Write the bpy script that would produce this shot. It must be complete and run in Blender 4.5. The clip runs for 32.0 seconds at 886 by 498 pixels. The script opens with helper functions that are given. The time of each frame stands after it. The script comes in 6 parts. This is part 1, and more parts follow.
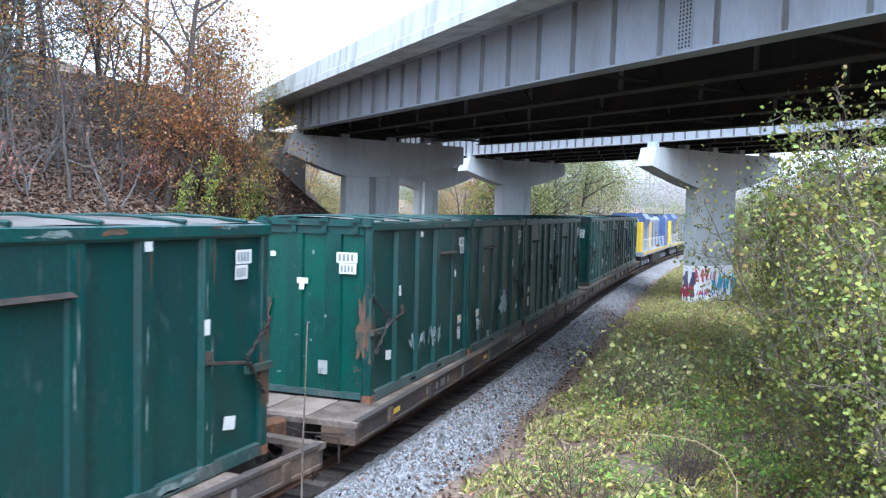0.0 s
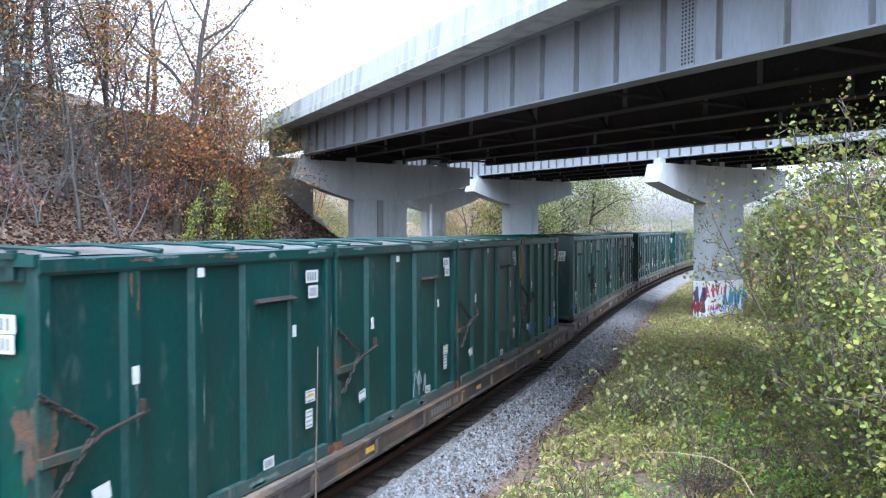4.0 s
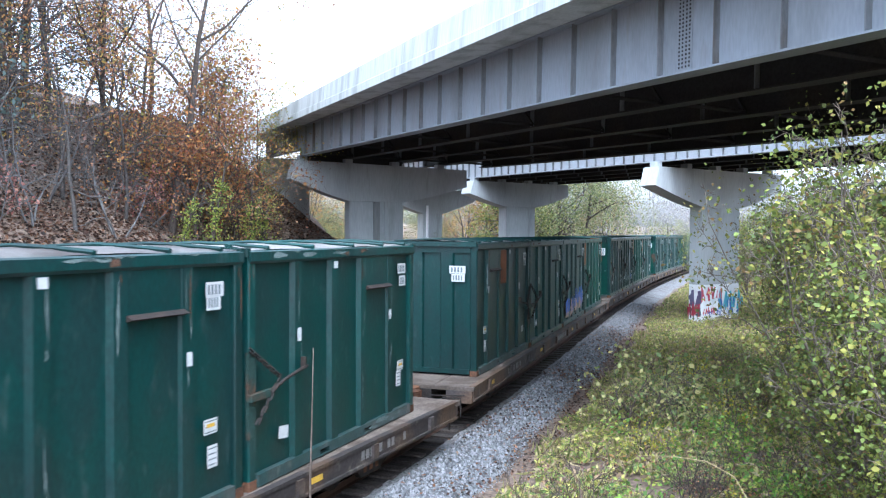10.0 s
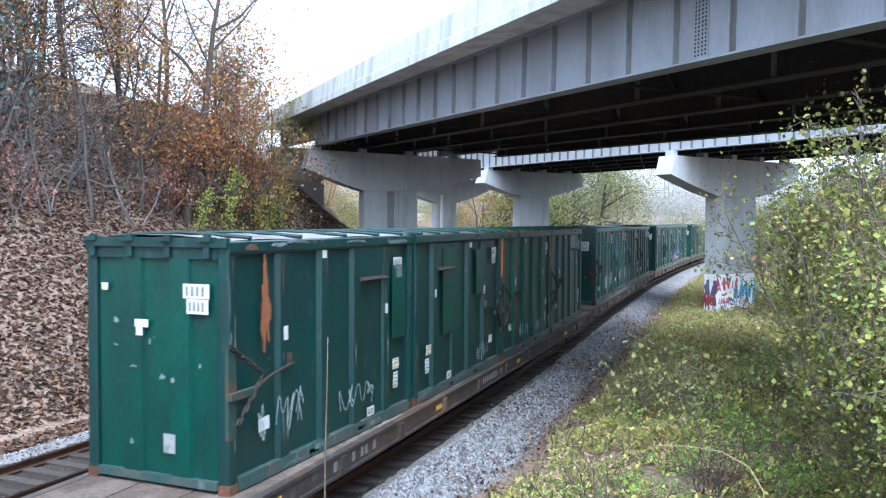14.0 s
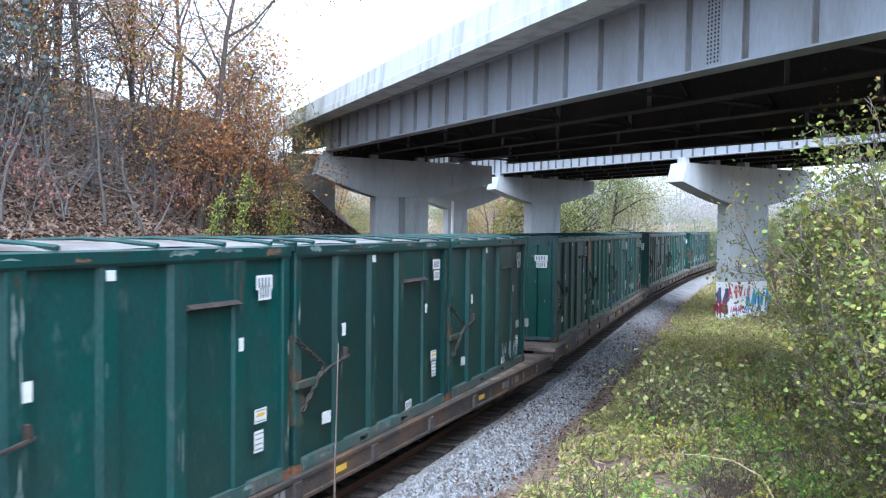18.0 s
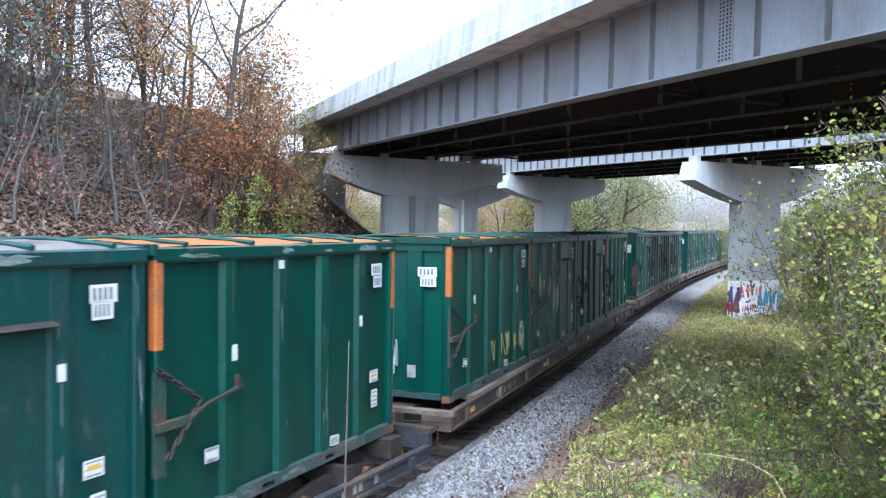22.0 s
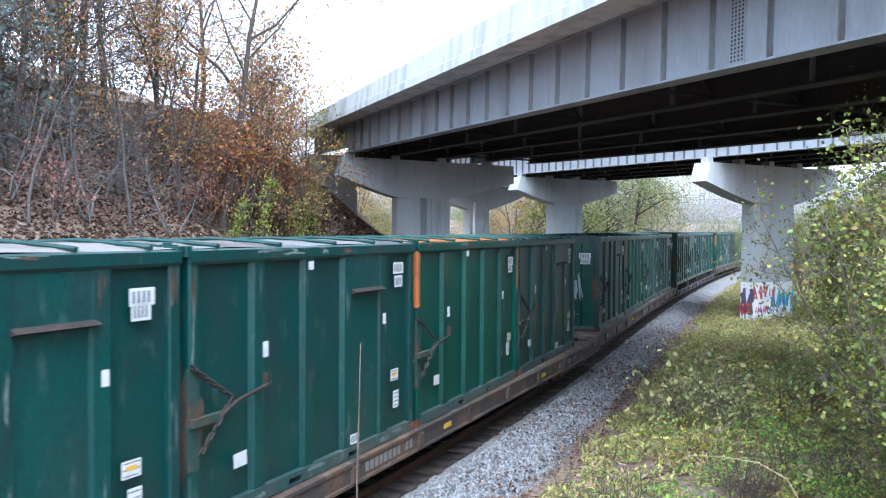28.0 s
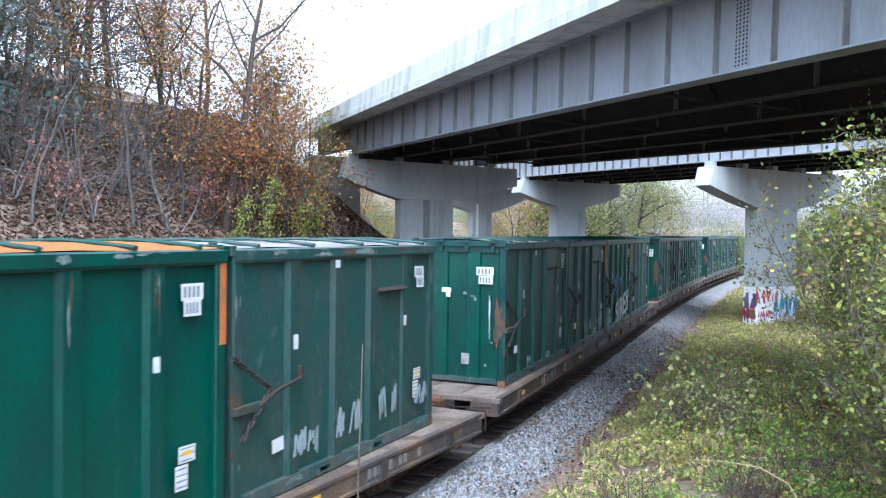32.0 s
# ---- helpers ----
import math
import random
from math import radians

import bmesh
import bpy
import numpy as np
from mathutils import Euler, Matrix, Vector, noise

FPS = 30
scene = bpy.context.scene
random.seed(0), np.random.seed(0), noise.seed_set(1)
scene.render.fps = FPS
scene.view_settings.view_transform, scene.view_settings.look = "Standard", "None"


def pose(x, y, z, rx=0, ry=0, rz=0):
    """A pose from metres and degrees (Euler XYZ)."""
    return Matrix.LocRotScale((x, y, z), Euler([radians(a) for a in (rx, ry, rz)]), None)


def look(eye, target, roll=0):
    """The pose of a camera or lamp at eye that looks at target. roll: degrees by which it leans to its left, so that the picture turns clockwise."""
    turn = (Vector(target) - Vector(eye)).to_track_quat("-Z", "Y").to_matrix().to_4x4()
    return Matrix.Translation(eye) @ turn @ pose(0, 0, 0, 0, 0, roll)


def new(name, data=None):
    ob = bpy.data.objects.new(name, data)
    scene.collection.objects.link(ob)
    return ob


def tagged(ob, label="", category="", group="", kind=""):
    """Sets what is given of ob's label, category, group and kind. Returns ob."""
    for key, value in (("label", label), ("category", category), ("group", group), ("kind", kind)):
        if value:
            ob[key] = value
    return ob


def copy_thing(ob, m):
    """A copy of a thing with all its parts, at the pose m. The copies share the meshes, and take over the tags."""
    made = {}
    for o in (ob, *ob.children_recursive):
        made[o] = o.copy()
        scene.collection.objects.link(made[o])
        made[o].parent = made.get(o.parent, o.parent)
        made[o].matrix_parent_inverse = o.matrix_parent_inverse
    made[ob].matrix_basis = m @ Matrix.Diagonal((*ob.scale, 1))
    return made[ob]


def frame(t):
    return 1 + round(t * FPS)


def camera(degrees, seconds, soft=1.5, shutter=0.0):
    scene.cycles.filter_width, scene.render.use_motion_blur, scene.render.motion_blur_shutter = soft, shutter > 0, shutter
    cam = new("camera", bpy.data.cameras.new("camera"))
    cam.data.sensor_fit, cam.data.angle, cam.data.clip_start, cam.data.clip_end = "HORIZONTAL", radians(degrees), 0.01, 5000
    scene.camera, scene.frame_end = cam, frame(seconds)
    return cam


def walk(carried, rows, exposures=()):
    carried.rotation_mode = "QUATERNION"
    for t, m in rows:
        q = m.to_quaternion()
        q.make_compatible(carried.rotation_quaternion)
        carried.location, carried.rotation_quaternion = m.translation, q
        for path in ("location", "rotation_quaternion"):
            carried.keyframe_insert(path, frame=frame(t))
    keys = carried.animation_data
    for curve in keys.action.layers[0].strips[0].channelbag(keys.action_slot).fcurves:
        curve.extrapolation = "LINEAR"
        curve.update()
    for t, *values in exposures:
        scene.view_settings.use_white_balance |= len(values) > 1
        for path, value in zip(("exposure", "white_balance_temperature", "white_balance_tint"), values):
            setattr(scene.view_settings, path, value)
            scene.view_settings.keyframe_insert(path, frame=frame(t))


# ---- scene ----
cam = camera(56.47, 32.0, soft=1.15, shutter=0.12)
EYE = (8.491, 0.000, 4.618)
# seconds, then the three turns of a hand-held camera that stays in its place
TURNS = [
    (0, 87.26, -1.28, 25.36), (0.5, 87.29, -1.09, 25.41), (1, 87.65, -0.67, 25.53),
    (1.5, 87.98, -0.53, 25.56), (2, 88.26, -0.31, 25.65), (2.5, 88.51, -0.14, 25.68),
    (3, 88.69, 0.24, 25.68), (3.5, 88.69, 0.16, 25.88), (5.5, 88.99, 0.07, 25.93),
    (6, 89.04, -0.05, 25.91), (6.5, 89.02, -0.07, 25.84), (7, 89.01, 0.10, 25.81),
    (7.5, 89.05, 0.10, 25.79), (8, 89.04, 0.26, 25.66), (8.5, 89.00, 0.11, 25.58),
    (9, 88.97, 0.04, 25.55), (9.5, 88.91, -0.03, 25.57), (10, 88.87, -0.24, 25.65),
    (10.5, 88.70, -1.42, 26.19), (11, 88.39, -0.38, 25.69), (11.5, 88.25, 0.09, 25.93),
    (12, 88.40, -0.37, 26.18), (12.5, 88.52, -0.24, 26.50), (13, 88.27, -0.56, 26.05),
    (13.5, 88.19, -0.46, 26.45), (14, 88.13, -0.24, 26.63), (14.5, 88.16, -0.69, 26.83),
    (16.5, 88.25, -0.21, 27.34), (17, 88.40, -0.13, 27.33), (17.5, 88.49, -0.26, 27.31),
    (18, 88.56, -0.51, 27.39), (18.5, 88.50, -0.32, 27.52), (19, 88.49, -0.33, 27.60),
    (19.5, 88.42, -0.23, 27.85), (20, 88.46, -0.09, 27.96), (20.5, 88.53, -0.16, 27.96),
    (21, 88.50, -0.31, 27.96), (21.5, 88.47, -0.55, 27.99), (22, 88.46, -0.49, 28.11),
    (22.5, 88.49, -0.24, 28.21), (23, 88.57, -0.11, 28.30), (23.5, 88.65, -0.04, 28.35),
    (24, 88.68, 0.07, 28.42), (24.5, 88.63, 0.02, 28.45), (25, 88.57, -0.00, 28.50),
    (25.5, 88.51, 0.02, 28.62), (27.5, 88.58, -0.29, 28.70), (28, 88.59, -0.37, 28.90),
    (28.5, 88.75, -0.37, 29.00), (29, 88.89, -0.44, 29.06), (29.5, 89.08, -0.37, 28.97),
    (30, 89.18, -0.47, 28.90), (30.5, 89.14, -0.56, 28.95), (31, 89.00, -0.49, 29.14),
    (31.5, 88.85, -0.59, 29.15), (32, 88.74, -0.77, 29.10),
]
walk(cam, [(t, pose(*EYE, rx, ry, rz)) for t, rx, ry, rz in TURNS], [(0, 1.53, 5230, 8), (32, 1.53, 5230, 8)])

# ---- light: a bright overcast afternoon ----
world = bpy.data.worlds.new("overcast")
scene.world = world
world.use_nodes = True
wn = world.node_tree
wn.nodes.clear()
w_sky = wn.nodes.new("ShaderNodeTexSky")
w_sky.sky_type, w_sky.sun_disc = "NISHITA", False
w_sky.sun_elevation, w_sky.sun_rotation = radians(60), radians(150)
w_sky.air_density, w_sky.dust_density, w_sky.ozone_density = 1.0, 4.0, 1.0
w_hsv = wn.nodes.new("ShaderNodeHueSaturation")
w_hsv.inputs["Saturation"].default_value = 0.25
w_bg = wn.nodes.new("ShaderNodeBackground")
w_bg.inputs["Strength"].default_value = 0.262
w_out = wn.nodes.new("ShaderNodeOutputWorld")
wn.links.new(w_sky.outputs[0], w_hsv.inputs["Color"])
wn.links.new(w_hsv.outputs[0], w_bg.inputs["Color"])
wn.links.new(w_bg.outputs[0], w_out.inputs["Surface"])

sun = new("sun", bpy.data.lights.new("sun", "SUN"))
sun.data.energy, sun.data.angle, sun.data.color = 0.5, radians(80), (1.0, 0.98, 0.95)
# the brightest part of the cloud lies high over the open side of the line
sun.matrix_world = look((10, -18, 38), (0, 0, 0))

# ---- materials ----


def mat(name, base, rough=0.8, metal=0.0, vary=0.25, scale=3.0, fine=40.0, bump=0.2, second=None, amount=0.4,
        low=0.5, per_object=0.0, per_island=0.0, stretch=(1, 1, 1), coords="Object", spec=0.3, through_light=0.0, wear=None):
    """A surface with coarse stains (second colour) and fine grain, in metres."""
    m = bpy.data.materials.new(name)
    m.use_nodes = True
    nt = m.node_tree
    b = nt.nodes["Principled BSDF"]
    b.inputs["Roughness"].default_value, b.inputs["Metallic"].default_value = rough, metal
    b.inputs["Specular IOR Level"].default_value = spec
    tc = nt.nodes.new("ShaderNodeTexCoord")
    mp = nt.nodes.new("ShaderNodeMapping")
    mp.inputs["Scale"].default_value = stretch
    nt.links.new(tc.outputs[coords], mp.inputs[0])
    src = mp.outputs[0]
    if per_object:
        oi0 = nt.nodes.new("ShaderNodeObjectInfo")
        sh = nt.nodes.new("ShaderNodeVectorMath")
        sh.operation = "SCALE"
        sh.inputs[0].default_value = (37, 53, 29)
        nt.links.new(oi0.outputs["Random"], sh.inputs["Scale"])
        ad = nt.nodes.new("ShaderNodeVectorMath")
        nt.links.new(src, ad.inputs[0])
        nt.links.new(sh.outputs[0], ad.inputs[1])
        src = ad.outputs[0]

    def tex(sc, detail):
        n = nt.nodes.new("ShaderNodeTexNoise")
        n.inputs["Scale"].default_value, n.inputs["Detail"].default_value = sc, detail
        nt.links.new(src, n.inputs["Vector"])
        return n

    coarse, grain = tex(scale, 6), tex(fine, 4)
    ramp = nt.nodes.new("ShaderNodeMapRange")
    ramp.inputs["From Min"].default_value, ramp.inputs["From Max"].default_value = low, low + 0.18
    ramp.inputs["To Max"].default_value = amount
    nt.links.new(coarse.outputs[0], ramp.inputs[0])
    mix = nt.nodes.new("ShaderNodeMix")
    mix.data_type = "RGBA"
    mix.inputs[6].default_value = (*base, 1)
    mix.inputs[7].default_value = (*(second or [c * 0.6 for c in base]), 1)
    nt.links.new(ramp.outputs[0], mix.inputs[0])
    coloured = mix.outputs[2]
    if wear:
        worn = tex(scale * 3.1, 5)
        wr = nt.nodes.new("ShaderNodeMapRange")
        wr.inputs["From Min"].default_value, wr.inputs["From Max"].default_value = 0.6, 0.7
        wr.inputs["To Max"].default_value = 0.55
        nt.links.new(worn.outputs[0], wr.inputs[0])
        wm = nt.nodes.new("ShaderNodeMix")
        wm.data_type = "RGBA"
        nt.links.new(coloured, wm.inputs[6])
        wm.inputs[7].default_value = (*wear, 1)
        nt.links.new(wr.outputs[0], wm.inputs[0])
        coloured = wm.outputs[2]
    hsv = nt.nodes.new("ShaderNodeHueSaturation")
    val = nt.nodes.new("ShaderNodeMapRange")
    val.inputs["From Min"].default_value, val.inputs["From Max"].default_value = 0.3, 0.7
    val.inputs["To Min"].default_value, val.inputs["To Max"].default_value = 1 - vary, 1 + vary
    nt.links.new(grain.outputs[0], val.inputs[0])
    nt.links.new(coloured, hsv.inputs["Color"])
    top = val.outputs[0]
    for strength, node, socket in ((per_object, "ShaderNodeObjectInfo", "Random"), (per_island, "ShaderNodeNewGeometry", "Random Per Island")):
        if strength:
            oi = nt.nodes.new(node)
            mr = nt.nodes.new("ShaderNodeMapRange")
            mr.inputs["To Min"].default_value, mr.inputs["To Max"].default_value = 1 - strength, 1 + strength
            nt.links.new(oi.outputs[socket], mr.inputs[0])
            mu = nt.nodes.new("ShaderNodeMath")
            mu.operation = "MULTIPLY"
            nt.links.new(top, mu.inputs[0])
            nt.links.new(mr.outputs[0], mu.inputs[1])
            top = mu.outputs[0]
    nt.links.new(top, hsv.inputs["Value"])
    nt.links.new(hsv.outputs[0], b.inputs["Base Color"])
    if bump:
        bp = nt.nodes.new("ShaderNodeBump")
        bp.inputs["Strength"].default_value, bp.inputs["Distance"].default_value = bump, 0.02
        nt.links.new(grain.outputs[0], bp.inputs["Height"])
        nt.links.new(bp.outputs[0], b.inputs["Normal"])
    if through_light:
        tr = nt.nodes.new("ShaderNodeBsdfTranslucent")
        nt.links.new(hsv.outputs[0], tr.inputs["Color"])
        mx = nt.nodes.new("ShaderNodeMixShader")
        mx.inputs[0].default_value = through_light
        nt.links.new(b.outputs[0], mx.inputs[1])
        nt.links.new(tr.outputs[0], mx.inputs[2])
        nt.links.new(mx.outputs[0], nt.nodes["Material Output"].inputs["Surface"])
    return m


def leaf_mat(name, colours, rough=0.6):
    """Leaves that differ one by one between a few colours."""
    m = bpy.data.materials.new(name)
    m.use_nodes = True
    nt = m.node_tree
    b = nt.nodes["Principled BSDF"]
    b.inputs["Roughness"].default_value, b.inputs["Specular IOR Level"].default_value = rough, 0.2
    g = nt.nodes.new("ShaderNodeNewGeometry")
    r = nt.nodes.new("ShaderNodeValToRGB")
    r.color_ramp.interpolation = "CONSTANT"
    els = r.color_ramp.elements
    while len(els) < len(colours):
        els.new(0.5)
    for i, c in enumerate(colours):
        els[i].position, els[i].color = i / len(colours), (*c, 1)
    nt.links.new(g.outputs["Random Per Island"], r.inputs[0])
    nt.links.new(r.outputs[0], b.inputs["Base Color"])
    tr = nt.nodes.new("ShaderNodeBsdfTranslucent")
    nt.links.new(r.outputs[0], tr.inputs["Color"])
    mx = nt.nodes.new("ShaderNodeMixShader")
    mx.inputs[0].default_value = 0.35
    nt.links.new(b.outputs[0], mx.inputs[1])
    nt.links.new(tr.outputs[0], mx.inputs[2])
    nt.links.new(mx.outputs[0], nt.nodes["Material Output"].inputs["Surface"])
    return m


M_SOIL = mat("leaf_litter_soil", (0.17, 0.125, 0.095), 0.95, scale=0.6, fine=9, vary=0.45, bump=0.5, second=(0.09, 0.07, 0.055), amount=0.7)
M_BALLAST = mat("ballast_bed", (0.165, 0.163, 0.163), 0.95, scale=0.8, fine=16, vary=0.6, bump=1.0, second=(0.075, 0.06, 0.05), amount=0.8)
M_STONE = mat("ballast_stone", (0.18, 0.182, 0.188), 0.9, scale=6, fine=30, vary=0.2, bump=0.3, per_island=0.55)
# oil stains plus the deep shade under the wagons, both in this colour
M_OILY_SHADE = mat("oil_and_shade_ballast", (0.022, 0.018, 0.016), 0.9, scale=1.5, fine=16, vary=0.6, bump=1.0, second=(0.05, 0.04, 0.033), amount=0.6)
M_TIE = mat("creosoted_tie", (0.05, 0.041, 0.035), 0.9, scale=2, fine=25, vary=0.4, bump=0.6, per_object=0.3)
M_RAIL = mat("rusty_rail", (0.09, 0.05, 0.035), 0.6, 0.6, scale=5, fine=60)
M_RAIL_TOP = mat("worn_rail_head", (0.45, 0.44, 0.43), 0.25, 1.0, scale=5, fine=60, vary=0.1)
M_GIRDER = mat("weathered_grey_paint", (0.25, 0.275, 0.31), 0.6, scale=0.7, fine=22, vary=0.08, bump=0.05, second=(0.19, 0.2, 0.215), amount=0.8, low=0.46, stretch=(1, 1, 0.2), wear=(0.2, 0.19, 0.18))
# girder paint made darker: shade on the stiffeners' sides is put into the colour
M_STIFF = mat("shaded_rusty_grey_paint", (0.18, 0.19, 0.2), 0.75, scale=2.0, fine=22, vary=0.12, second=(0.1, 0.08, 0.065), amount=0.8, stretch=(1, 1, 0.3))
# lighter girder paint: skylight from between the bridges is put into the colour
M_GIRDER_PALE = mat("sky_lit_grey_paint", (0.42, 0.44, 0.465), 0.6, scale=0.7, fine=22, vary=0.06, bump=0.05, second=(0.4, 0.4, 0.42), amount=0.6, stretch=(1, 1, 0.25))
# near-black steel holds the shade under the decks; splice bolts share it
M_GIRDER_IN = mat("shade_dark_steel", (0.03, 0.03, 0.031), 0.8, scale=0.6, fine=15, second=(0.05, 0.04, 0.03), amount=0.5)
M_CONC = mat("pale_concrete", (0.45, 0.475, 0.48), 0.9, scale=0.6, fine=14, vary=0.08, bump=0.12, second=(0.36, 0.37, 0.375), amount=0.8, low=0.47, stretch=(1, 1, 0.16), wear=(0.3, 0.31, 0.3))
M_PARAPET = mat("stained_parapet_concrete", (0.5, 0.525, 0.515), 0.9, scale=1.4, fine=14, vary=0.1, bump=0.12, second=(0.33, 0.345, 0.335), amount=0.85, low=0.46, stretch=(1.3, 1.3, 0.12))
M_CONC_STAIN = mat("water_stained_concrete", (0.26, 0.27, 0.265), 0.9, scale=1.1, fine=14, vary=0.12, bump=0.12, second=(0.15, 0.155, 0.15), amount=0.9, low=0.44, stretch=(1.5, 1.5, 0.12))
M_WHITEWASH = mat("whitewash", (0.86, 0.87, 0.88), 0.8, scale=2, fine=20, vary=0.06, second=(0.6, 0.6, 0.6))
M_BARK = mat("grey_brown_bark", (0.075, 0.06, 0.05), 0.95, scale=3, fine=25, vary=0.4, bump=0.6, second=(0.06, 0.05, 0.04), stretch=(1, 1, 0.3))
M_BARK_BROWN = mat("grey_brown_twigs", (0.14, 0.115, 0.09), 0.95, scale=3, fine=25, vary=0.35, bump=0.3)
M_BARK_DIM = mat("dim_grey_bark", (0.085, 0.076, 0.07), 0.95, scale=3, fine=25, vary=0.35, bump=0.4, stretch=(1, 1, 0.3))
M_BARK_SILVER = mat("silver_grey_bark", (0.13, 0.125, 0.122), 0.95, scale=3, fine=25, vary=0.3, bump=0.4, stretch=(1, 1, 0.3))
M_L_RUST = leaf_mat("rust_leaves", [(0.324, 0.117, 0.045), (0.360, 0.162, 0.049), (0.225, 0.090, 0.050), (0.396, 0.216, 0.081), (0.189, 0.086, 0.054), (0.270, 0.162, 0.090)])
M_L_BROWN = leaf_mat("brown_leaves", [(0.3, 0.16, 0.1), (0.24, 0.13, 0.09), (0.38, 0.2, 0.11), (0.44, 0.23, 0.1), (0.18, 0.1, 0.08)])
M_L_YELLOW = leaf_mat("yellow_green_leaves", [(0.396, 0.396, 0.055), (0.5016, 0.4488, 0.066), (0.264, 0.33, 0.055), (0.198, 0.264, 0.055), (0.5544, 0.4356, 0.066)])
M_L_GREEN = leaf_mat("green_leaves", [(0.1437, 0.2725, 0.0506), (0.2012, 0.345, 0.0633), (0.2875, 0.4025, 0.0759), (0.1288, 0.2162, 0.0633), (0.3737, 0.4312, 0.0885)])
M_L_LITTER = leaf_mat("fallen_leaves", [(0.133, 0.074, 0.052), (0.086, 0.050, 0.037), (0.196, 0.117, 0.082), (0.047, 0.031, 0.025), (0.240, 0.176, 0.129), (0.164, 0.082, 0.043), (0.035, 0.026, 0.022)])
M_GRASS = leaf_mat("grass_and_weeds", [(0.252, 0.322, 0.093), (0.356, 0.389, 0.107), (0.474, 0.458, 0.134), (0.527, 0.447, 0.209), (0.198, 0.269, 0.086), (0.395, 0.284, 0.180), (0.581, 0.552, 0.171), (0.290, 0.217, 0.154), (0.436, 0.365, 0.219)])
# haze over the far woods is mixed into these leaf and bark colours
M_L_FAR_GREY = leaf_mat("hazed_grey_brown_foliage", [(0.353, 0.336, 0.311), (0.390, 0.373, 0.322), (0.311, 0.294, 0.277), (0.395, 0.378, 0.235), (0.358, 0.308, 0.258)])
M_BARK_FAR = mat("hazed_grey_far_bark", (0.3, 0.28, 0.275), 0.95, scale=3, fine=25, vary=0.2)
M_L_LIME = leaf_mat("lime_leaves", [(0.333, 0.348, 0.126), (0.251, 0.297, 0.106), (0.399, 0.383, 0.162), (0.186, 0.247, 0.094), (0.447, 0.401, 0.164)])
M_L_WILLOW = leaf_mat("yellowing_willow_leaves", [(0.187, 0.221, 0.081), (0.255, 0.262, 0.103), (0.128, 0.164, 0.069), (0.340, 0.303, 0.138), (0.212, 0.246, 0.103)])
M_L_YELLOWING = leaf_mat("yellow_and_olive_leaves", [(0.36, 0.28, 0.07), (0.28, 0.28, 0.07), (0.42, 0.27, 0.07), (0.19, 0.2, 0.06)])
M_L_IVY = leaf_mat("ivy_leaves", [(0.24, 0.3, 0.06), (0.33, 0.37, 0.08), (0.14, 0.2, 0.05), (0.4, 0.4, 0.1)])
M_L_OLIVE = leaf_mat("olive_leaves", [(0.177, 0.218, 0.054), (0.255, 0.276, 0.064), (0.133, 0.173, 0.048), (0.331, 0.322, 0.075), (0.100, 0.139, 0.043), (0.199, 0.254, 0.064)])
M_L_THICKET = leaf_mat("yellowing_thicket_leaves", [(0.211, 0.211, 0.052), (0.297, 0.268, 0.066), (0.144, 0.172, 0.047), (0.249, 0.163, 0.067), (0.105, 0.124, 0.042)])
M_L_MIXED = leaf_mat("mixed_autumn_leaves", [(0.360, 0.171, 0.063), (0.405, 0.270, 0.072), (0.270, 0.234, 0.072), (0.288, 0.135, 0.081), (0.198, 0.180, 0.063), (0.450, 0.243, 0.072)])
M_L_PINK = leaf_mat("dusky_pink_leaves", [(0.36, 0.16, 0.13), (0.28, 0.12, 0.11), (0.42, 0.22, 0.17)])
M_L_GREYGREEN = leaf_mat("grey_green_needles", [(0.1, 0.135, 0.12), (0.13, 0.16, 0.15), (0.08, 0.11, 0.095)])
M_STRAW = leaf_mat("dry_straw", [(0.42, 0.34, 0.2), (0.34, 0.27, 0.15), (0.26, 0.24, 0.1), (0.2, 0.24, 0.08)])
M_STRAW_STEM = mat("dry_straw_stem", (0.42, 0.33, 0.18), 0.8, scale=6, fine=60, vary=0.2)
M_WHITE = mat("white_sticker", (0.5, 0.51, 0.51), 0.6, scale=8, fine=60, vary=0.06, amount=0.3)
M_GREY_LABEL = mat("weathered_grey_label", (0.24, 0.25, 0.25), 0.7, scale=8, fine=60, vary=0.15, second=(0.1, 0.12, 0.12), amount=0.7)
M_INK = mat("dark_print", (0.13, 0.15, 0.16), 0.6, scale=8, fine=60)
M_YELLOW = mat("yellow_print", (0.5, 0.31, 0.04), 0.6, scale=8, fine=60)
M_ORANGE = mat("orange_paint", (0.32, 0.105, 0.03), 0.65, scale=3, fine=30, second=(0.2, 0.09, 0.04), amount=0.7, spec=0.15)
M_RUST = mat("rust", (0.11, 0.055, 0.032), 0.9, scale=4, fine=30, vary=0.35, second=(0.05, 0.035, 0.028), amount=0.8, bump=0.4, per_object=0.3, spec=0.15)
M_DECK = mat("weathered_deck_boards", (0.15, 0.125, 0.105), 0.9, scale=1.6, fine=20, vary=0.25, second=(0.08, 0.062, 0.05), amount=0.85, low=0.44, bump=0.4, per_object=0.25, spec=0.12)
M_SILL = mat("grimy_brown_sill_paint", (0.05, 0.043, 0.041), 0.75, scale=0.9, fine=20, second=(0.11, 0.07, 0.045), amount=0.9, low=0.46, per_object=0.25, spec=0.2, wear=(0.15, 0.125, 0.105))
M_SILL_DARK = mat("grimy_blue_black_sill_paint", (0.032, 0.034, 0.042), 0.7, scale=0.9, fine=20, second=(0.1, 0.07, 0.05), amount=0.7, low=0.5, per_object=0.25, spec=0.2, wear=(0.12, 0.11, 0.1))
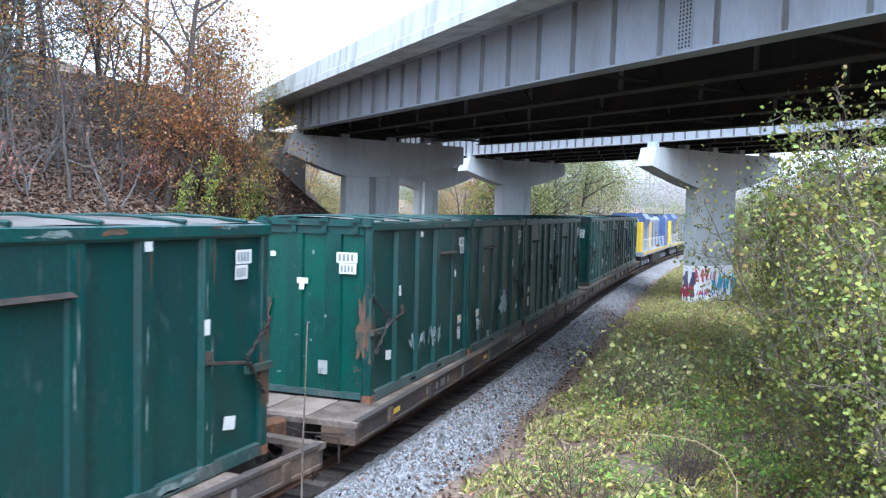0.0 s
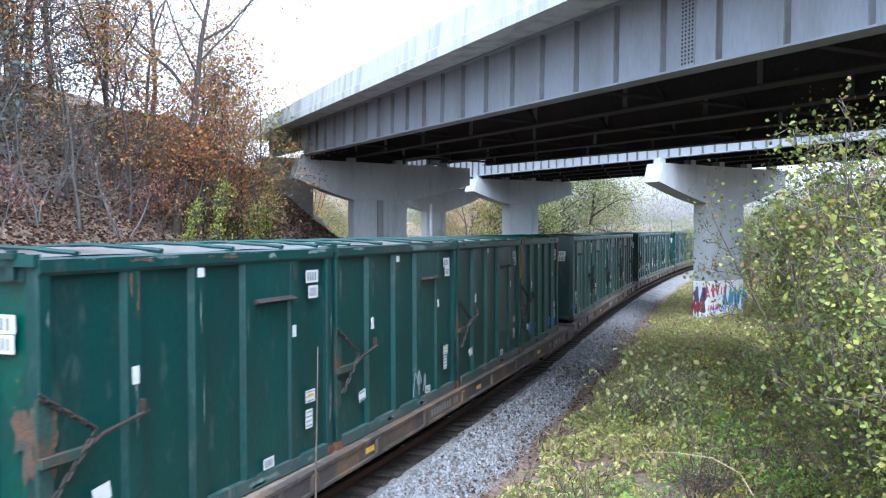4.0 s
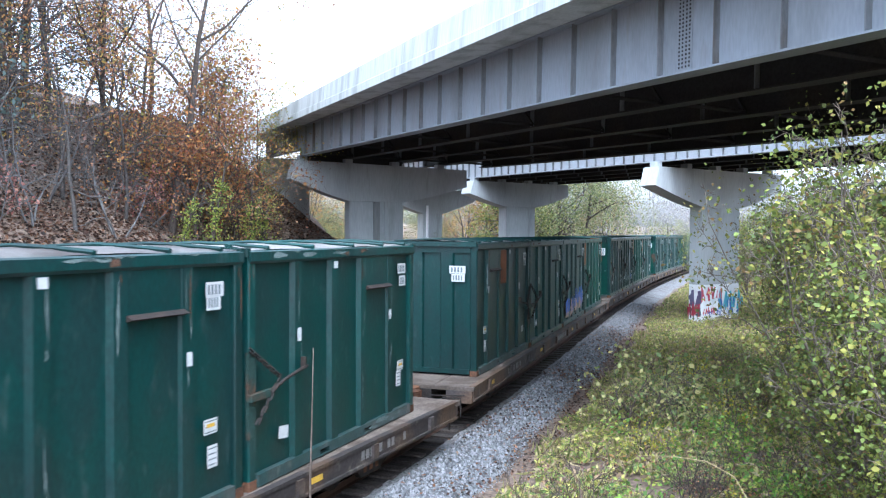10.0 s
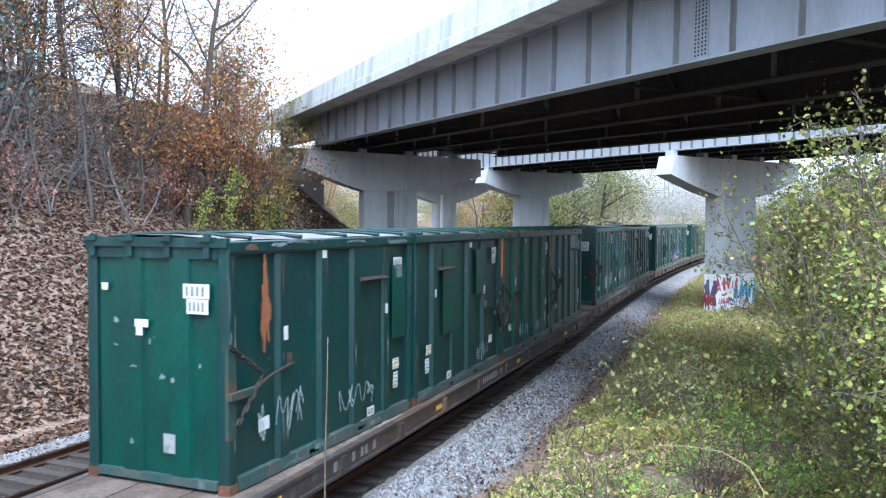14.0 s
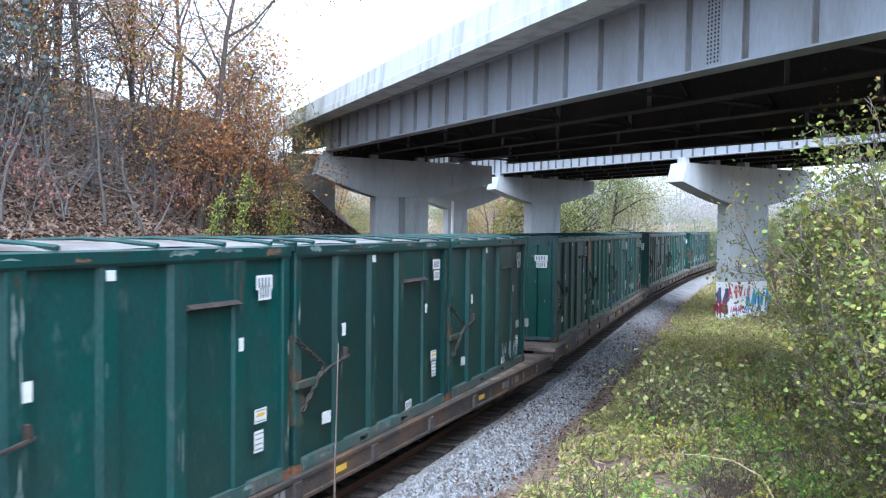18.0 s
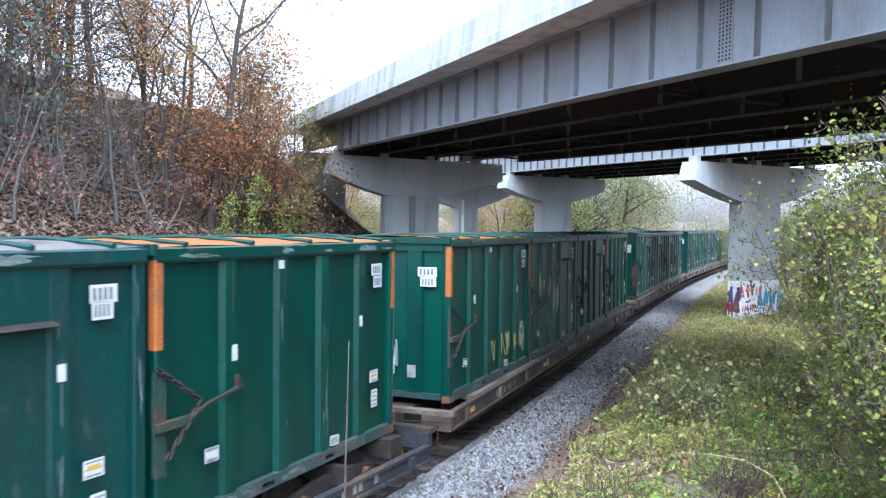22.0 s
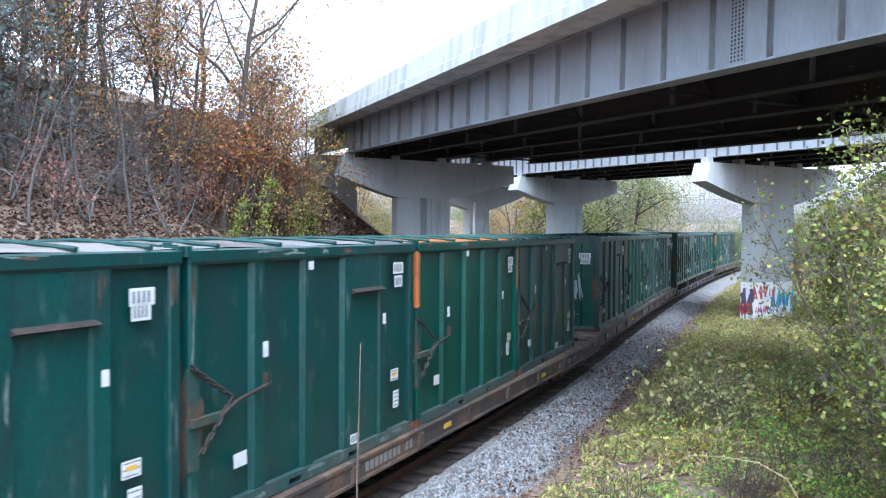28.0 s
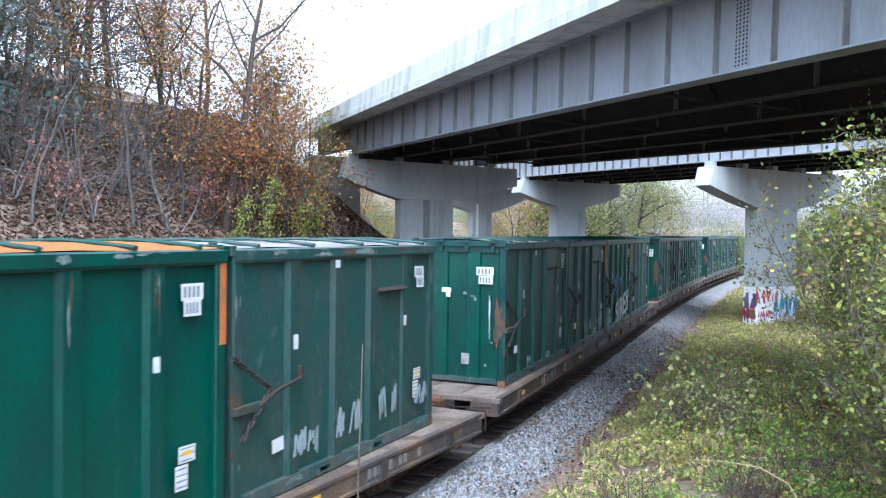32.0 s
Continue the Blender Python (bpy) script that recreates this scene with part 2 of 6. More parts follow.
M_IRON = mat("greasy_black_iron", (0.03, 0.026, 0.024), 0.75, 0.0, scale=3, fine=30, second=(0.075, 0.05, 0.036), spec=0.15)
GREEN_LOOK = dict(rough=0.4, scale=1.5, fine=20, vary=0.24, amount=1.0, low=0.42, per_object=0.14, bump=0.14, stretch=(1.3, 1.3, 0.55), spec=0.42)
GREENS = [
    mat("dull_green_paint", (0.0035, 0.038, 0.034), second=(0.008, 0.032, 0.0305), wear=(0.04, 0.07, 0.066), **GREEN_LOOK),
    mat("dark_green_paint", (0.003, 0.029, 0.0265), second=(0.0065, 0.0245, 0.024), wear=(0.032, 0.054, 0.051), **GREEN_LOOK),
    mat("bright_green_paint", (0.0007, 0.045, 0.031), second=(0.0018, 0.033, 0.026), wear=(0.009, 0.056, 0.047), **GREEN_LOOK),
    mat("faded_green_paint", (0.012, 0.047, 0.042), second=(0.024, 0.046, 0.043), wear=(0.075, 0.1, 0.095), **GREEN_LOOK),
]
M_RAIL_PAINT = mat("scuffed_rail_paint", (0.026, 0.056, 0.054), second=(0.055, 0.066, 0.062), wear=(0.16, 0.16, 0.15), **GREEN_LOOK)
M_LID = mat("grimy_lid_sheet", (0.16, 0.15, 0.14), 0.5, spec=0.5, scale=1.3, fine=25, second=(0.06, 0.047, 0.04), amount=0.9, low=0.45, per_object=0.3)
M_RUST_PATCH = mat("flaking_rust_patch", (0.085, 0.048, 0.03), 0.9, scale=5, fine=30, vary=0.35, second=(0.03, 0.042, 0.036), amount=0.9, low=0.45, bump=0.4)
M_SCUFF = mat("pale_paint_scuffs", (0.13, 0.165, 0.158), 0.7, scale=9, fine=50, vary=0.3, second=(0.05, 0.08, 0.077), amount=0.8)
M_STENCIL = mat("worn_white_stencil", (0.17, 0.16, 0.15), 0.7, scale=9, fine=50, vary=0.3, second=(0.12, 0.12, 0.12), amount=0.8)
M_LOCO_D = mat("loco_dark_blue_paint", (0.03, 0.045, 0.1), 0.4, scale=2, fine=20, vary=0.1)
M_SPRAY_W = mat("pale_spray_paint", (0.27, 0.33, 0.35), 0.6, scale=4, fine=40)
M_SPRAY_B = mat("blue_spray_paint", (0.08, 0.16, 0.5), 0.6, scale=4, fine=40)
M_SPRAY_R = mat("red_spray_paint", (0.55, 0.08, 0.12), 0.6, scale=4, fine=40)
M_SPRAY_C = mat("turquoise_spray_paint", (0.15, 0.5, 0.6), 0.6, scale=4, fine=40)
M_SPRAY_P2 = mat("violet_grey_spray_paint", (0.16, 0.14, 0.24), 0.6, scale=4, fine=40)
M_SPRAY_Y = mat("faded_yellow_spray_paint", (0.5, 0.46, 0.16), 0.6, scale=4, fine=40)
M_SPRAY_P = mat("peach_spray_paint", (0.42, 0.3, 0.22), 0.6, scale=4, fine=40, second=(0.3, 0.22, 0.17))
M_SPRAY_D = mat("dark_shade_spray_paint", (0.05, 0.05, 0.065), 0.6, scale=4, fine=40)
M_SPRAY_S = mat("silver_spray_paint", (0.33, 0.35, 0.37), 0.45, scale=4, fine=40)
M_RUST_OR = mat("orange_rust_primer", (0.2, 0.075, 0.03), 0.8, scale=3, fine=25, second=(0.1, 0.05, 0.03))
M_RUST_GREEN = mat("rust_stained_green_paint", (0.02, 0.045, 0.038), 0.7, scale=3, fine=25, second=(0.075, 0.04, 0.025), amount=0.9, low=0.44)
M_LOCO_B = mat("loco_blue_paint", (0.06, 0.09, 0.2), 0.4, scale=2, fine=20, vary=0.1)
M_LOCO_G = mat("loco_grey_paint", (0.2, 0.225, 0.28), 0.45, scale=2, fine=20, vary=0.1)
M_LOCO_Y = mat("loco_yellow_paint", (0.5, 0.36, 0.035), 0.4, scale=2, fine=20, vary=0.08)

# ---- building helpers ----


class Shape:
    """Collects vertices and faces of one mesh."""

    def __init__(self):
        self.v, self.f = [], []

    def add(self, verts, faces):
        o = len(self.v)
        self.v += [tuple(p) for p in verts]
        self.f += [tuple(i + o for i in q) for q in faces]
        return self

    def box(self, x0, y0, z0, x1, y1, z1, m=None, chamfer=0.0):
        c = chamfer
        if c <= 0:
            vs = [(x, y, z) for z in (z0, z1) for y in (y0, y1) for x in (x0, x1)]
            fs = [(0, 2, 3, 1), (4, 5, 7, 6), (0, 1, 5, 4), (2, 6, 7, 3), (0, 4, 6, 2), (1, 3, 7, 5)]
        else:
            ring = [(x0 + c, y0), (x1 - c, y0), (x1, y0 + c), (x1, y1 - c), (x1 - c, y1), (x0 + c, y1), (x0, y1 - c), (x0, y0 + c)]
            vs = [(x, y, z) for z in (z0, z1) for x, y in ring]
            fs = [tuple(range(7, -1, -1)), tuple(range(8, 16))] + [(i, (i + 1) % 8, 8 + (i + 1) % 8, 8 + i) for i in range(8)]
        if m is not None:
            vs = [m @ Vector(p) for p in vs]
        return self.add(vs, fs)

    def tube(self, points, radii, sides=6, caps=True):
        """A tube along points, with a radius at each."""
        rings = []
        for i, p in enumerate(points):
            p = Vector(p)
            a = Vector(points[max(i - 1, 0)])
            b = Vector(points[min(i + 1, len(points) - 1)])
            d = (b - a).normalized() if (b - a).length > 1e-9 else Vector((0, 0, 1))
            e = d.cross(Vector((0.31, 0.95, 0.07)))
            if e.length < 0.2:
                e = d.cross(Vector((1, 0, 0)))
            e.normalize()
            g = d.cross(e)
            r = radii[i] if hasattr(radii, "__len__") else radii
            rings.append([p + (e * math.cos(2 * math.pi * k / sides) + g * math.sin(2 * math.pi * k / sides)) * r for k in range(sides)])
        vs = [q for ring in rings for q in ring]
        fs = []
        for i in range(len(rings) - 1):
            for k in range(sides):
                k2 = (k + 1) % sides
                fs.append((i * sides + k, i * sides + k2, (i + 1) * sides + k2, (i + 1) * sides + k))
        if caps:
            fs += [tuple(range(sides - 1, -1, -1)), tuple(range((len(rings) - 1) * sides, len(rings) * sides))]
        return self.add(vs, fs)

    def prism(self, outline, lo, hi, m=None):
        """An outline of (a, b) pairs in the x-z plane, drawn out along y from lo to hi."""
        n = len(outline)
        vs = [(a, lo, b) for a, b in outline] + [(a, hi, b) for a, b in outline]
        fs = [tuple(range(n)), tuple(range(2 * n - 1, n - 1, -1))] + [((i + 1) % n, i, n + i, n + (i + 1) % n) for i in range(n)]
        if m is not None:
            vs = [m @ Vector(p) for p in vs]
        return self.add(vs, fs)

    def mesh(self, name, material, smooth=False):
        me = bpy.data.meshes.new(name)
        me.from_pydata(self.v, [], self.f)
        me.materials.append(material)
        if smooth:
            me.polygons.foreach_set("use_smooth", [True] * len(me.polygons))
        me.update()
        return me


def part(name, shape, material, parent, label="", at=None, smooth=False):
    """Links a Shape (or a mesh made before) as one mesh object under a thing or a part."""
    me = shape if isinstance(shape, bpy.types.Mesh) else shape.mesh(name, material, smooth)
    ob = new(name, me)
    ob.parent = parent
    if at is not None:
        ob.matrix_basis = at
    return tagged(ob, label) if label else ob


def thing(name, label, category, group="", kind="", at=None, shape=None, material=None, smooth=False):
    ob = new(name, shape.mesh(name, material, smooth) if shape else None)
    if at is not None:
        ob.matrix_basis = at
    return tagged(ob, label, category, group, kind)


# ---- the line of the track: a gentle bend, heading and place by distance ----
K0, K1 = -0.00721, 0.000192
STEP = 0.5
S_TAB = np.arange(-420, 420, STEP)
BEND = np.where(S_TAB < 0, 0.0, np.minimum(K0 + K1 * np.clip(S_TAB, 0, None), 0.0015))
BEND = np.where(S_TAB > 125, 0.0, BEND)
HEAD = np.cumsum(BEND) * STEP
HEAD -= np.interp(0, S_TAB, HEAD)
PX = np.cumsum(np.sin(HEAD)) * STEP
PY = np.cumsum(np.cos(HEAD)) * STEP
PX -= np.interp(0, S_TAB, PX)
PY -= np.interp(0, S_TAB, PY)


def on_track(s):
    return np.array([np.interp(s, S_TAB, PX), np.interp(s, S_TAB, PY)]), np.interp(s, S_TAB, HEAD)


def track_x(y):
    return np.interp(y, PY[:int(len(PY) * 0.82)], PX[:int(len(PY) * 0.82)])


def smooth(a, b, x):
    t = np.clip((x - a) / (b - a), 0, 1)
    return t * t * (3 - 2 * t)


def ground_z(x, y):
    """Height of the ground: level bed under two tracks, a steep wooded bank on one side, a low verge on the other."""
    x, y = np.asarray(x, float), np.asarray(y, float)
    d = x - track_x(y)
    bed = -0.42 + 0.0 * d
    foot = 8.2 - 1.8 * smooth(32, 40, y) + np.clip(y - 40, 0, 60) * 0.6
    rise = np.clip(-d - foot, 0, None)
    bank = np.where(rise < 16, rise * 0.72, 16 * 0.72 + (rise - 16) * 0.25)
    bank = np.minimum(bank, 17.0) * (1 - 0.75 * smooth(36, 52, y))
    verge = smooth(3.0, 6.5, d) * 0.62 * (1 - 1.0 * smooth(30, 45, y)) + np.clip(d - 14, 0, 40) * 0.05
    far = smooth(110, 260, y) * 5.0
    knoll = 2.95 * np.exp(-(((x - 8.9) / 5.0) ** 2 + ((y + 1.2) / 6.2) ** 2))
    wob = 0.12 * np.sin(x * 0.9 + y * 0.37) * np.sin(y * 0.71 - x * 0.23) * smooth(4, 8, np.abs(d + 2.3))
    wob += 0.35 * np.sin(x * 0.31 + 1.7) * np.sin(y * 0.23 + 0.6) * smooth(10, 16, -d)
    # earth ramp that climbs under the bridge to its abutment
    a, b = (x + 16.5) * 0.757 - (y - 35.2) * 0.6534, (x + 16.5) * 0.6534 + (y - 35.2) * 0.757
    ramp = np.clip(-1.6 - a, 0, 8.5) * 0.8 * smooth(-4.0, -0.5, b) * (1 - smooth(2.5, 8.0, b)) * smooth(-40, -25, a)
    return bed + np.maximum(bank, ramp) + verge + far + knoll + wob


def sheet(name, xs, ys, material, lift=0.0):
    X, Y = np.meshgrid(xs, ys)
    Z = ground_z(X, Y) + lift
    me = bpy.data.meshes.new(name)
    n, w = X.size, len(xs)
    i = np.arange(n).reshape(X.shape)
    faces = np.stack([i[:-1, :-1], i[:-1, 1:], i[1:, 1:], i[1:, :-1]], -1).reshape(-1, 4)
    me.from_pydata(np.stack([X, Y, Z], -1).reshape(-1, 3).tolist(), [], faces.tolist())
    me.materials.append(material)
    me.polygons.foreach_set("use_smooth", [True] * len(me.polygons))
    return me


xs = np.concatenate([np.linspace(-1500, -80, 12)[:-1], np.linspace(-80, -30, 26)[:-1], np.linspace(-30, 20, 101)[:-1], np.linspace(20, 80, 31)[:-1], np.linspace(80, 1500, 12)])
ys = np.concatenate([np.linspace(-1500, -60, 12)[:-1], np.linspace(-60, -10, 26)[:-1], np.linspace(-10, 60, 141)[:-1], np.linspace(60, 160, 51)[:-1], np.linspace(160, 2500, 16)])
ground = tagged(new("ground", sheet("ground", xs, ys, M_SOIL)), "brown leaf-strewn soil rising to a steep wooded bank", "ground", kind="structure")

# ballast bed: one long raised strip that follows both tracks
rng = np.random.default_rng(7)
bed = Shape()
prof = [(-7.7, -0.55), (-6.9, -0.32), (-6.1, -0.19), (-5.9, -0.202), (-3.3, -0.202), (-2.6, -0.2), (-1.4, -0.202), (1.4, -0.202), (1.7, -0.2), (2.3, -0.32), (3.3, -0.52)]
ss = np.arange(-60, 170, 1.0)
for s in ss:
    (cx, cy), h = on_track(s)
    bed.v += [(cx + d * math.cos(h), cy - d * math.sin(h), z) for d, z in prof]
for i in range(len(ss) - 1):
    for k in range(len(prof) - 1):
        a = i * len(prof) + k
        bed.f.append((a, a + 1, a + 1 + len(prof), a + len(prof)))
track_bed = thing("track_bed", "grey crushed-stone ballast under two railway tracks", "ballast", kind="structure", shape=bed, material=M_BALLAST, smooth=True)


for d0, w in ((0.0, 1.48), (-4.62, 1.3)):
    strip = Shape()
    for s in ss:
        (cx, cy), h = on_track(s)
        strip.v += [(cx + (d0 + d) * math.cos(h), cy - (d0 + d) * math.sin(h), z) for d, z in ((-w - 0.12 * math.sin(s * 1.3), -0.222), (-w + 0.25, -0.196), (w - 0.25, -0.196), (w + 0.12 * math.sin(s * 1.7), -0.222))]
    strip.f = [(i * 4 + k, i * 4 + k + 1, i * 4 + k + 5, i * 4 + k + 4) for i in range(len(ss) - 1) for k in range(3)]
    part("oily_ballast", strip, M_OILY_SHADE, track_bed, "ballast between the rails, dark with oil and painted shade", smooth=True)


def rail_line(d, lo, hi):
    web, head = Shape(), Shape()
    section = [(-0.07, -0.17), (0.07, -0.17), (0.07, -0.15), (0.01, -0.13), (0.01, -0.045), (0.036, -0.035), (0.036, -0.004), (-0.036, -0.004), (-0.036, -0.035), (-0.01, -0.045), (-0.01, -0.13), (-0.07, -0.15)]
    n = len(section)
    steps = np.arange(lo, hi, 2.0)
    for s in steps:
        (cx, cy), h = on_track(s)
        web.v += [(cx + (d + a) * math.cos(h), cy - (d + a) * math.sin(h), b) for a, b in section]
        head.v += [(cx + (d + a) * math.cos(h), cy - (d + a) * math.sin(h), b) for a, b in ((-0.03, -0.003), (0.03, -0.003), (0.03, 0.0), (-0.03, 0.0))]
    for i in range(len(steps) - 1):
        web.f += [(i * n + (k + 1) % n, i * n + k, (i + 1) * n + k, (i + 1) * n + (k + 1) % n) for k in range(n)]
        head.f += [(i * 4 + (k + 1) % 4, i * 4 + k, (i + 1) * 4 + k, (i + 1) * 4 + (k + 1) % 4) for k in range(4)]
    ob = thing("rail", "rusty steel rail with a worn bright head", "rail", "rails of the two tracks", "structure", shape=web, material=M_RAIL)
    part("rail_head", head, M_RAIL_TOP, ob, "bright worn running surface")


TRACK_GAP = 4.62
for d0 in (0.0, -TRACK_GAP):
    for g in (-0.753, 0.753):
        rail_line(d0 + g, -50, 160)

# sleepers: one by one where they show, the rest joined
tie_me = Shape().box(-1.3, -0.115, -0.17, 1.3, 0.115, 0.0, chamfer=0.012).mesh("tie", M_TIE)
far_ties = Shape()
for d0 in (0.0, -TRACK_GAP):
    for k in range(-20, 250):
        s = k * 0.56 + (0.2 if d0 else 0)
        (cx, cy), h = on_track(s)
        jig = rng.normal(0, 0.02, 3)
        m = pose(cx + (d0 + jig[0]) * math.cos(h), cy - (d0 + jig[0]) * math.sin(h), -0.15, 0, 0, -math.degrees(h) + jig[1] * 40)
        if 3 < s < 36:
            ob = new("tie", tie_me)
            ob.parent = track_bed
            ob.matrix_basis = m
        elif s < 120:
            far_ties.box(-1.3, -0.115, -0.17, 1.3, 0.115, 0.0, m)
tagged(part("far_ties", far_ties, M_TIE, track_bed), kind="stuff")

# ---- the two bridges ----
U1 = Vector((0.757, -0.6534, 0)).normalized()
U2 = Vector((0.867, -0.498, 0)).normalized()


def frame_of(origin, u):
    """Local x along the bridge, y across it (away from the camera), z up."""
    n = Vector((-u.y, u.x, 0))
    m = Matrix.Identity(4)
    for i, a in enumerate((u, n, Vector((0, 0, 1)))):
        m.col[i][:3] = a
    m.translation = origin
    return m


def girder(parent, y, lo, hi, zb, zt, spacing, first, material, splice=None):
    """A plate girder with flanges and upright stiffeners; its edges follow zb(x) and zt(x)."""
    ba, bb, ta, tb = zb(lo), zb(hi), zt(lo), zt(hi)

    def beam(y0, y1, za, zb_, zc, zd):
        return Shape().add([(lo, y0, za), (hi, y0, zb_), (hi, y1, zb_), (lo, y1, za), (lo, y0, zc), (hi, y0, zd), (hi, y1, zd), (lo, y1, zc)],
                           [(3, 2, 1, 0), (4, 5, 6, 7), (0, 1, 5, 4), (2, 3, 7, 6), (1, 2, 6, 5), (3, 0, 4, 7)])

    g = part("girder", beam(y - 0.012, y + 0.012, ba + 0.03, bb + 0.03, ta - 0.03, tb - 0.03), material, parent)
    part("bottom_flange", beam(y - 0.22, y + 0.22, ba, bb, ba + 0.04, bb + 0.04), material, g)
    part("top_flange", beam(y - 0.22, y + 0.22, ta - 0.04, tb - 0.04, ta, tb), material, g)
    x = first
    while x < hi:
        if x > lo:
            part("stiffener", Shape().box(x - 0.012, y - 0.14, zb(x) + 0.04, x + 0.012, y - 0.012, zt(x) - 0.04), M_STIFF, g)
        x += spacing
    if splice:
        z0, z1 = zb(splice), zt(splice)
        sp = part("splice_plate", Shape().box(splice - 0.2, y - 0.03, z0 + 0.08, splice + 0.2, y - 0.012, z1 - 0.08), material, g)
        bolt = Shape().box(-0.018, -0.016, -0.018, 0.018, 0, 0.018, chamfer=0.006).mesh("bolt", M_GIRDER_IN)
        for i in range(20):
            for dx in (-0.14, -0.05, 0.05, 0.14):
                part("bolt", bolt, M_GIRDER_IN, sp, at=Matrix.Translation((splice + dx, y - 0.03, z0 + 0.16 + i * (z1 - z0 - 0.32) / 19)))
    return g


def bar_along(lo, hi, zt, section, more=lambda x: 0.0):
    """A bar of the section (across, height over zt) from lo to hi; upper points also follow more(x)."""
    n = len(section)
    vs = [(x, a, zt(x) + z + (more(x) if z > 0.5 else 0)) for x in (lo, hi) for a, z in section]
    return Shape().add(vs, [tuple(range(n - 1, -1, -1)), tuple(range(n, 2 * n))] + [(i, (i + 1) % n, n + (i + 1) % n, n + i) for i in range(n)])


def bridge(name, label, origin, u, lo, hi, ys, first, width, overhang, zt, zb, paint=M_GIRDER, step=1.73, tall=0.76, rise=0.0, splice=None, fall=0.0):
    at = frame_of(origin, u) @ Matrix.Translation((0, 0, 8.5)) @ Matrix.Rotation(-fall, 4, "X") @ Matrix.Translation((0, 0, -8.5))
    b = thing(name, label, "bridge", "twin road bridges", at=at)
    for i, y in enumerate(ys):
        outer = i == 0
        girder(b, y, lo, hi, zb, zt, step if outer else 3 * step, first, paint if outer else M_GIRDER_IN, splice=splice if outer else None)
    o = overhang
    part("deck_slab", bar_along(lo, hi, zt, [(-o, -0.05), (-0.25, 0.006), (width - 0.8, 0.006), (width, -0.05), (width, 0.2), (-o, 0.2)]), M_PARAPET, b, "stained concrete deck slab")
    part("drip_edge", bar_along(lo, hi, zt, [(-o - 0.1, -0.1), (-o - 0.03, -0.1), (-o - 0.03, 0.2), (-o - 0.085, 0.2), (-o - 0.1, 0.185)]), M_PARAPET, b, "pale fascia of the deck slab")
    grow_ = lambda x: rise * x
    for out in ([(-o - 0.06, 0.204), (-o + 0.36, 0.204), (-o + 0.2, tall), (-o + 0.0, tall), (-o - 0.03, tall - 0.03)],
                [(width - 0.3, 0.204), (width + 0.03, 0.204), (width + 0.01, tall), (width - 0.22, tall)]):
        x = lo
        while x < hi:
            x2 = min(x + 9.0, hi)
            part("parapet", bar_along(x + 0.008, x2 - 0.008, zt, out, grow_), M_PARAPET, b)
            x = x2
    return b


NEAR_YS = (0, 2.45, 5.05, 7.7, 10.4)
O1 = Vector((-16.525, 35.192, 0))
road_bridge = bridge("road_bridge", "grey steel girder road bridge with a stained concrete parapet", O1, U1, 0.0, 62, NEAR_YS, 33.566 - 21 * 1.5393, 12.0, 1.23,
                     lambda x: 9.994 - 0.0233 * x, lambda x: 8.5 - 0.0318 * x, step=1.5393, tall=0.8, rise=0.006, splice=29.6, fall=0.02)
# the short span from the first pier to the bank has shallower girders
approach = bridge("approach_span", "shallow end span of the road bridge reaching into the bank", O1, U1, -9.0, -0.03, NEAR_YS, -8.4, 12.0, 1.23,
                  lambda x: 9.994 - 0.0233 * x, lambda x: 8.86 - 0.0318 * x, step=0.77, tall=0.8, rise=0.006, fall=0.02)
# added plate: keeps bright sky from showing through above the pier cap
part("end_diaphragm", Shape().box(-0.3, 0.02, 8.29, -0.06, 5.6, 9.9), M_GIRDER_IN, approach, "dark steel plate added to close the gap over the pier")
O2 = Vector((-14.9, 53.8, 0))
far_bridge = bridge("far_road_bridge", "sky-lit pale steel girder road bridge behind the nearer one", O2, U2, -13, 60, (0, 2.5, 5.0, 7.5, 10.0), -39, 11.0, 0.9, lambda x: 10.6, lambda x: 8.5, paint=M_GIRDER_PALE, step=0.74)
# cross frames between the girders of the nearer bridge
for xx in np.arange(33.566 - 21 * 1.5393, 60, 4 * 1.5393):
    zl, zh = 8.62 - 0.0318 * xx, 9.85 - 0.0233 * xx
    for k in range(4):
        y0, y1 = NEAR_YS[k] + 0.05, NEAR_YS[k + 1] - 0.05
        cf = Shape()
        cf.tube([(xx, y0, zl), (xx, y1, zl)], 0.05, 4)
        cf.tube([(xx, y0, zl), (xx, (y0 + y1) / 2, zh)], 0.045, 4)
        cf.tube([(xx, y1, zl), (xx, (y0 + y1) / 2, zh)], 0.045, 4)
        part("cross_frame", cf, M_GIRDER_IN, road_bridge)


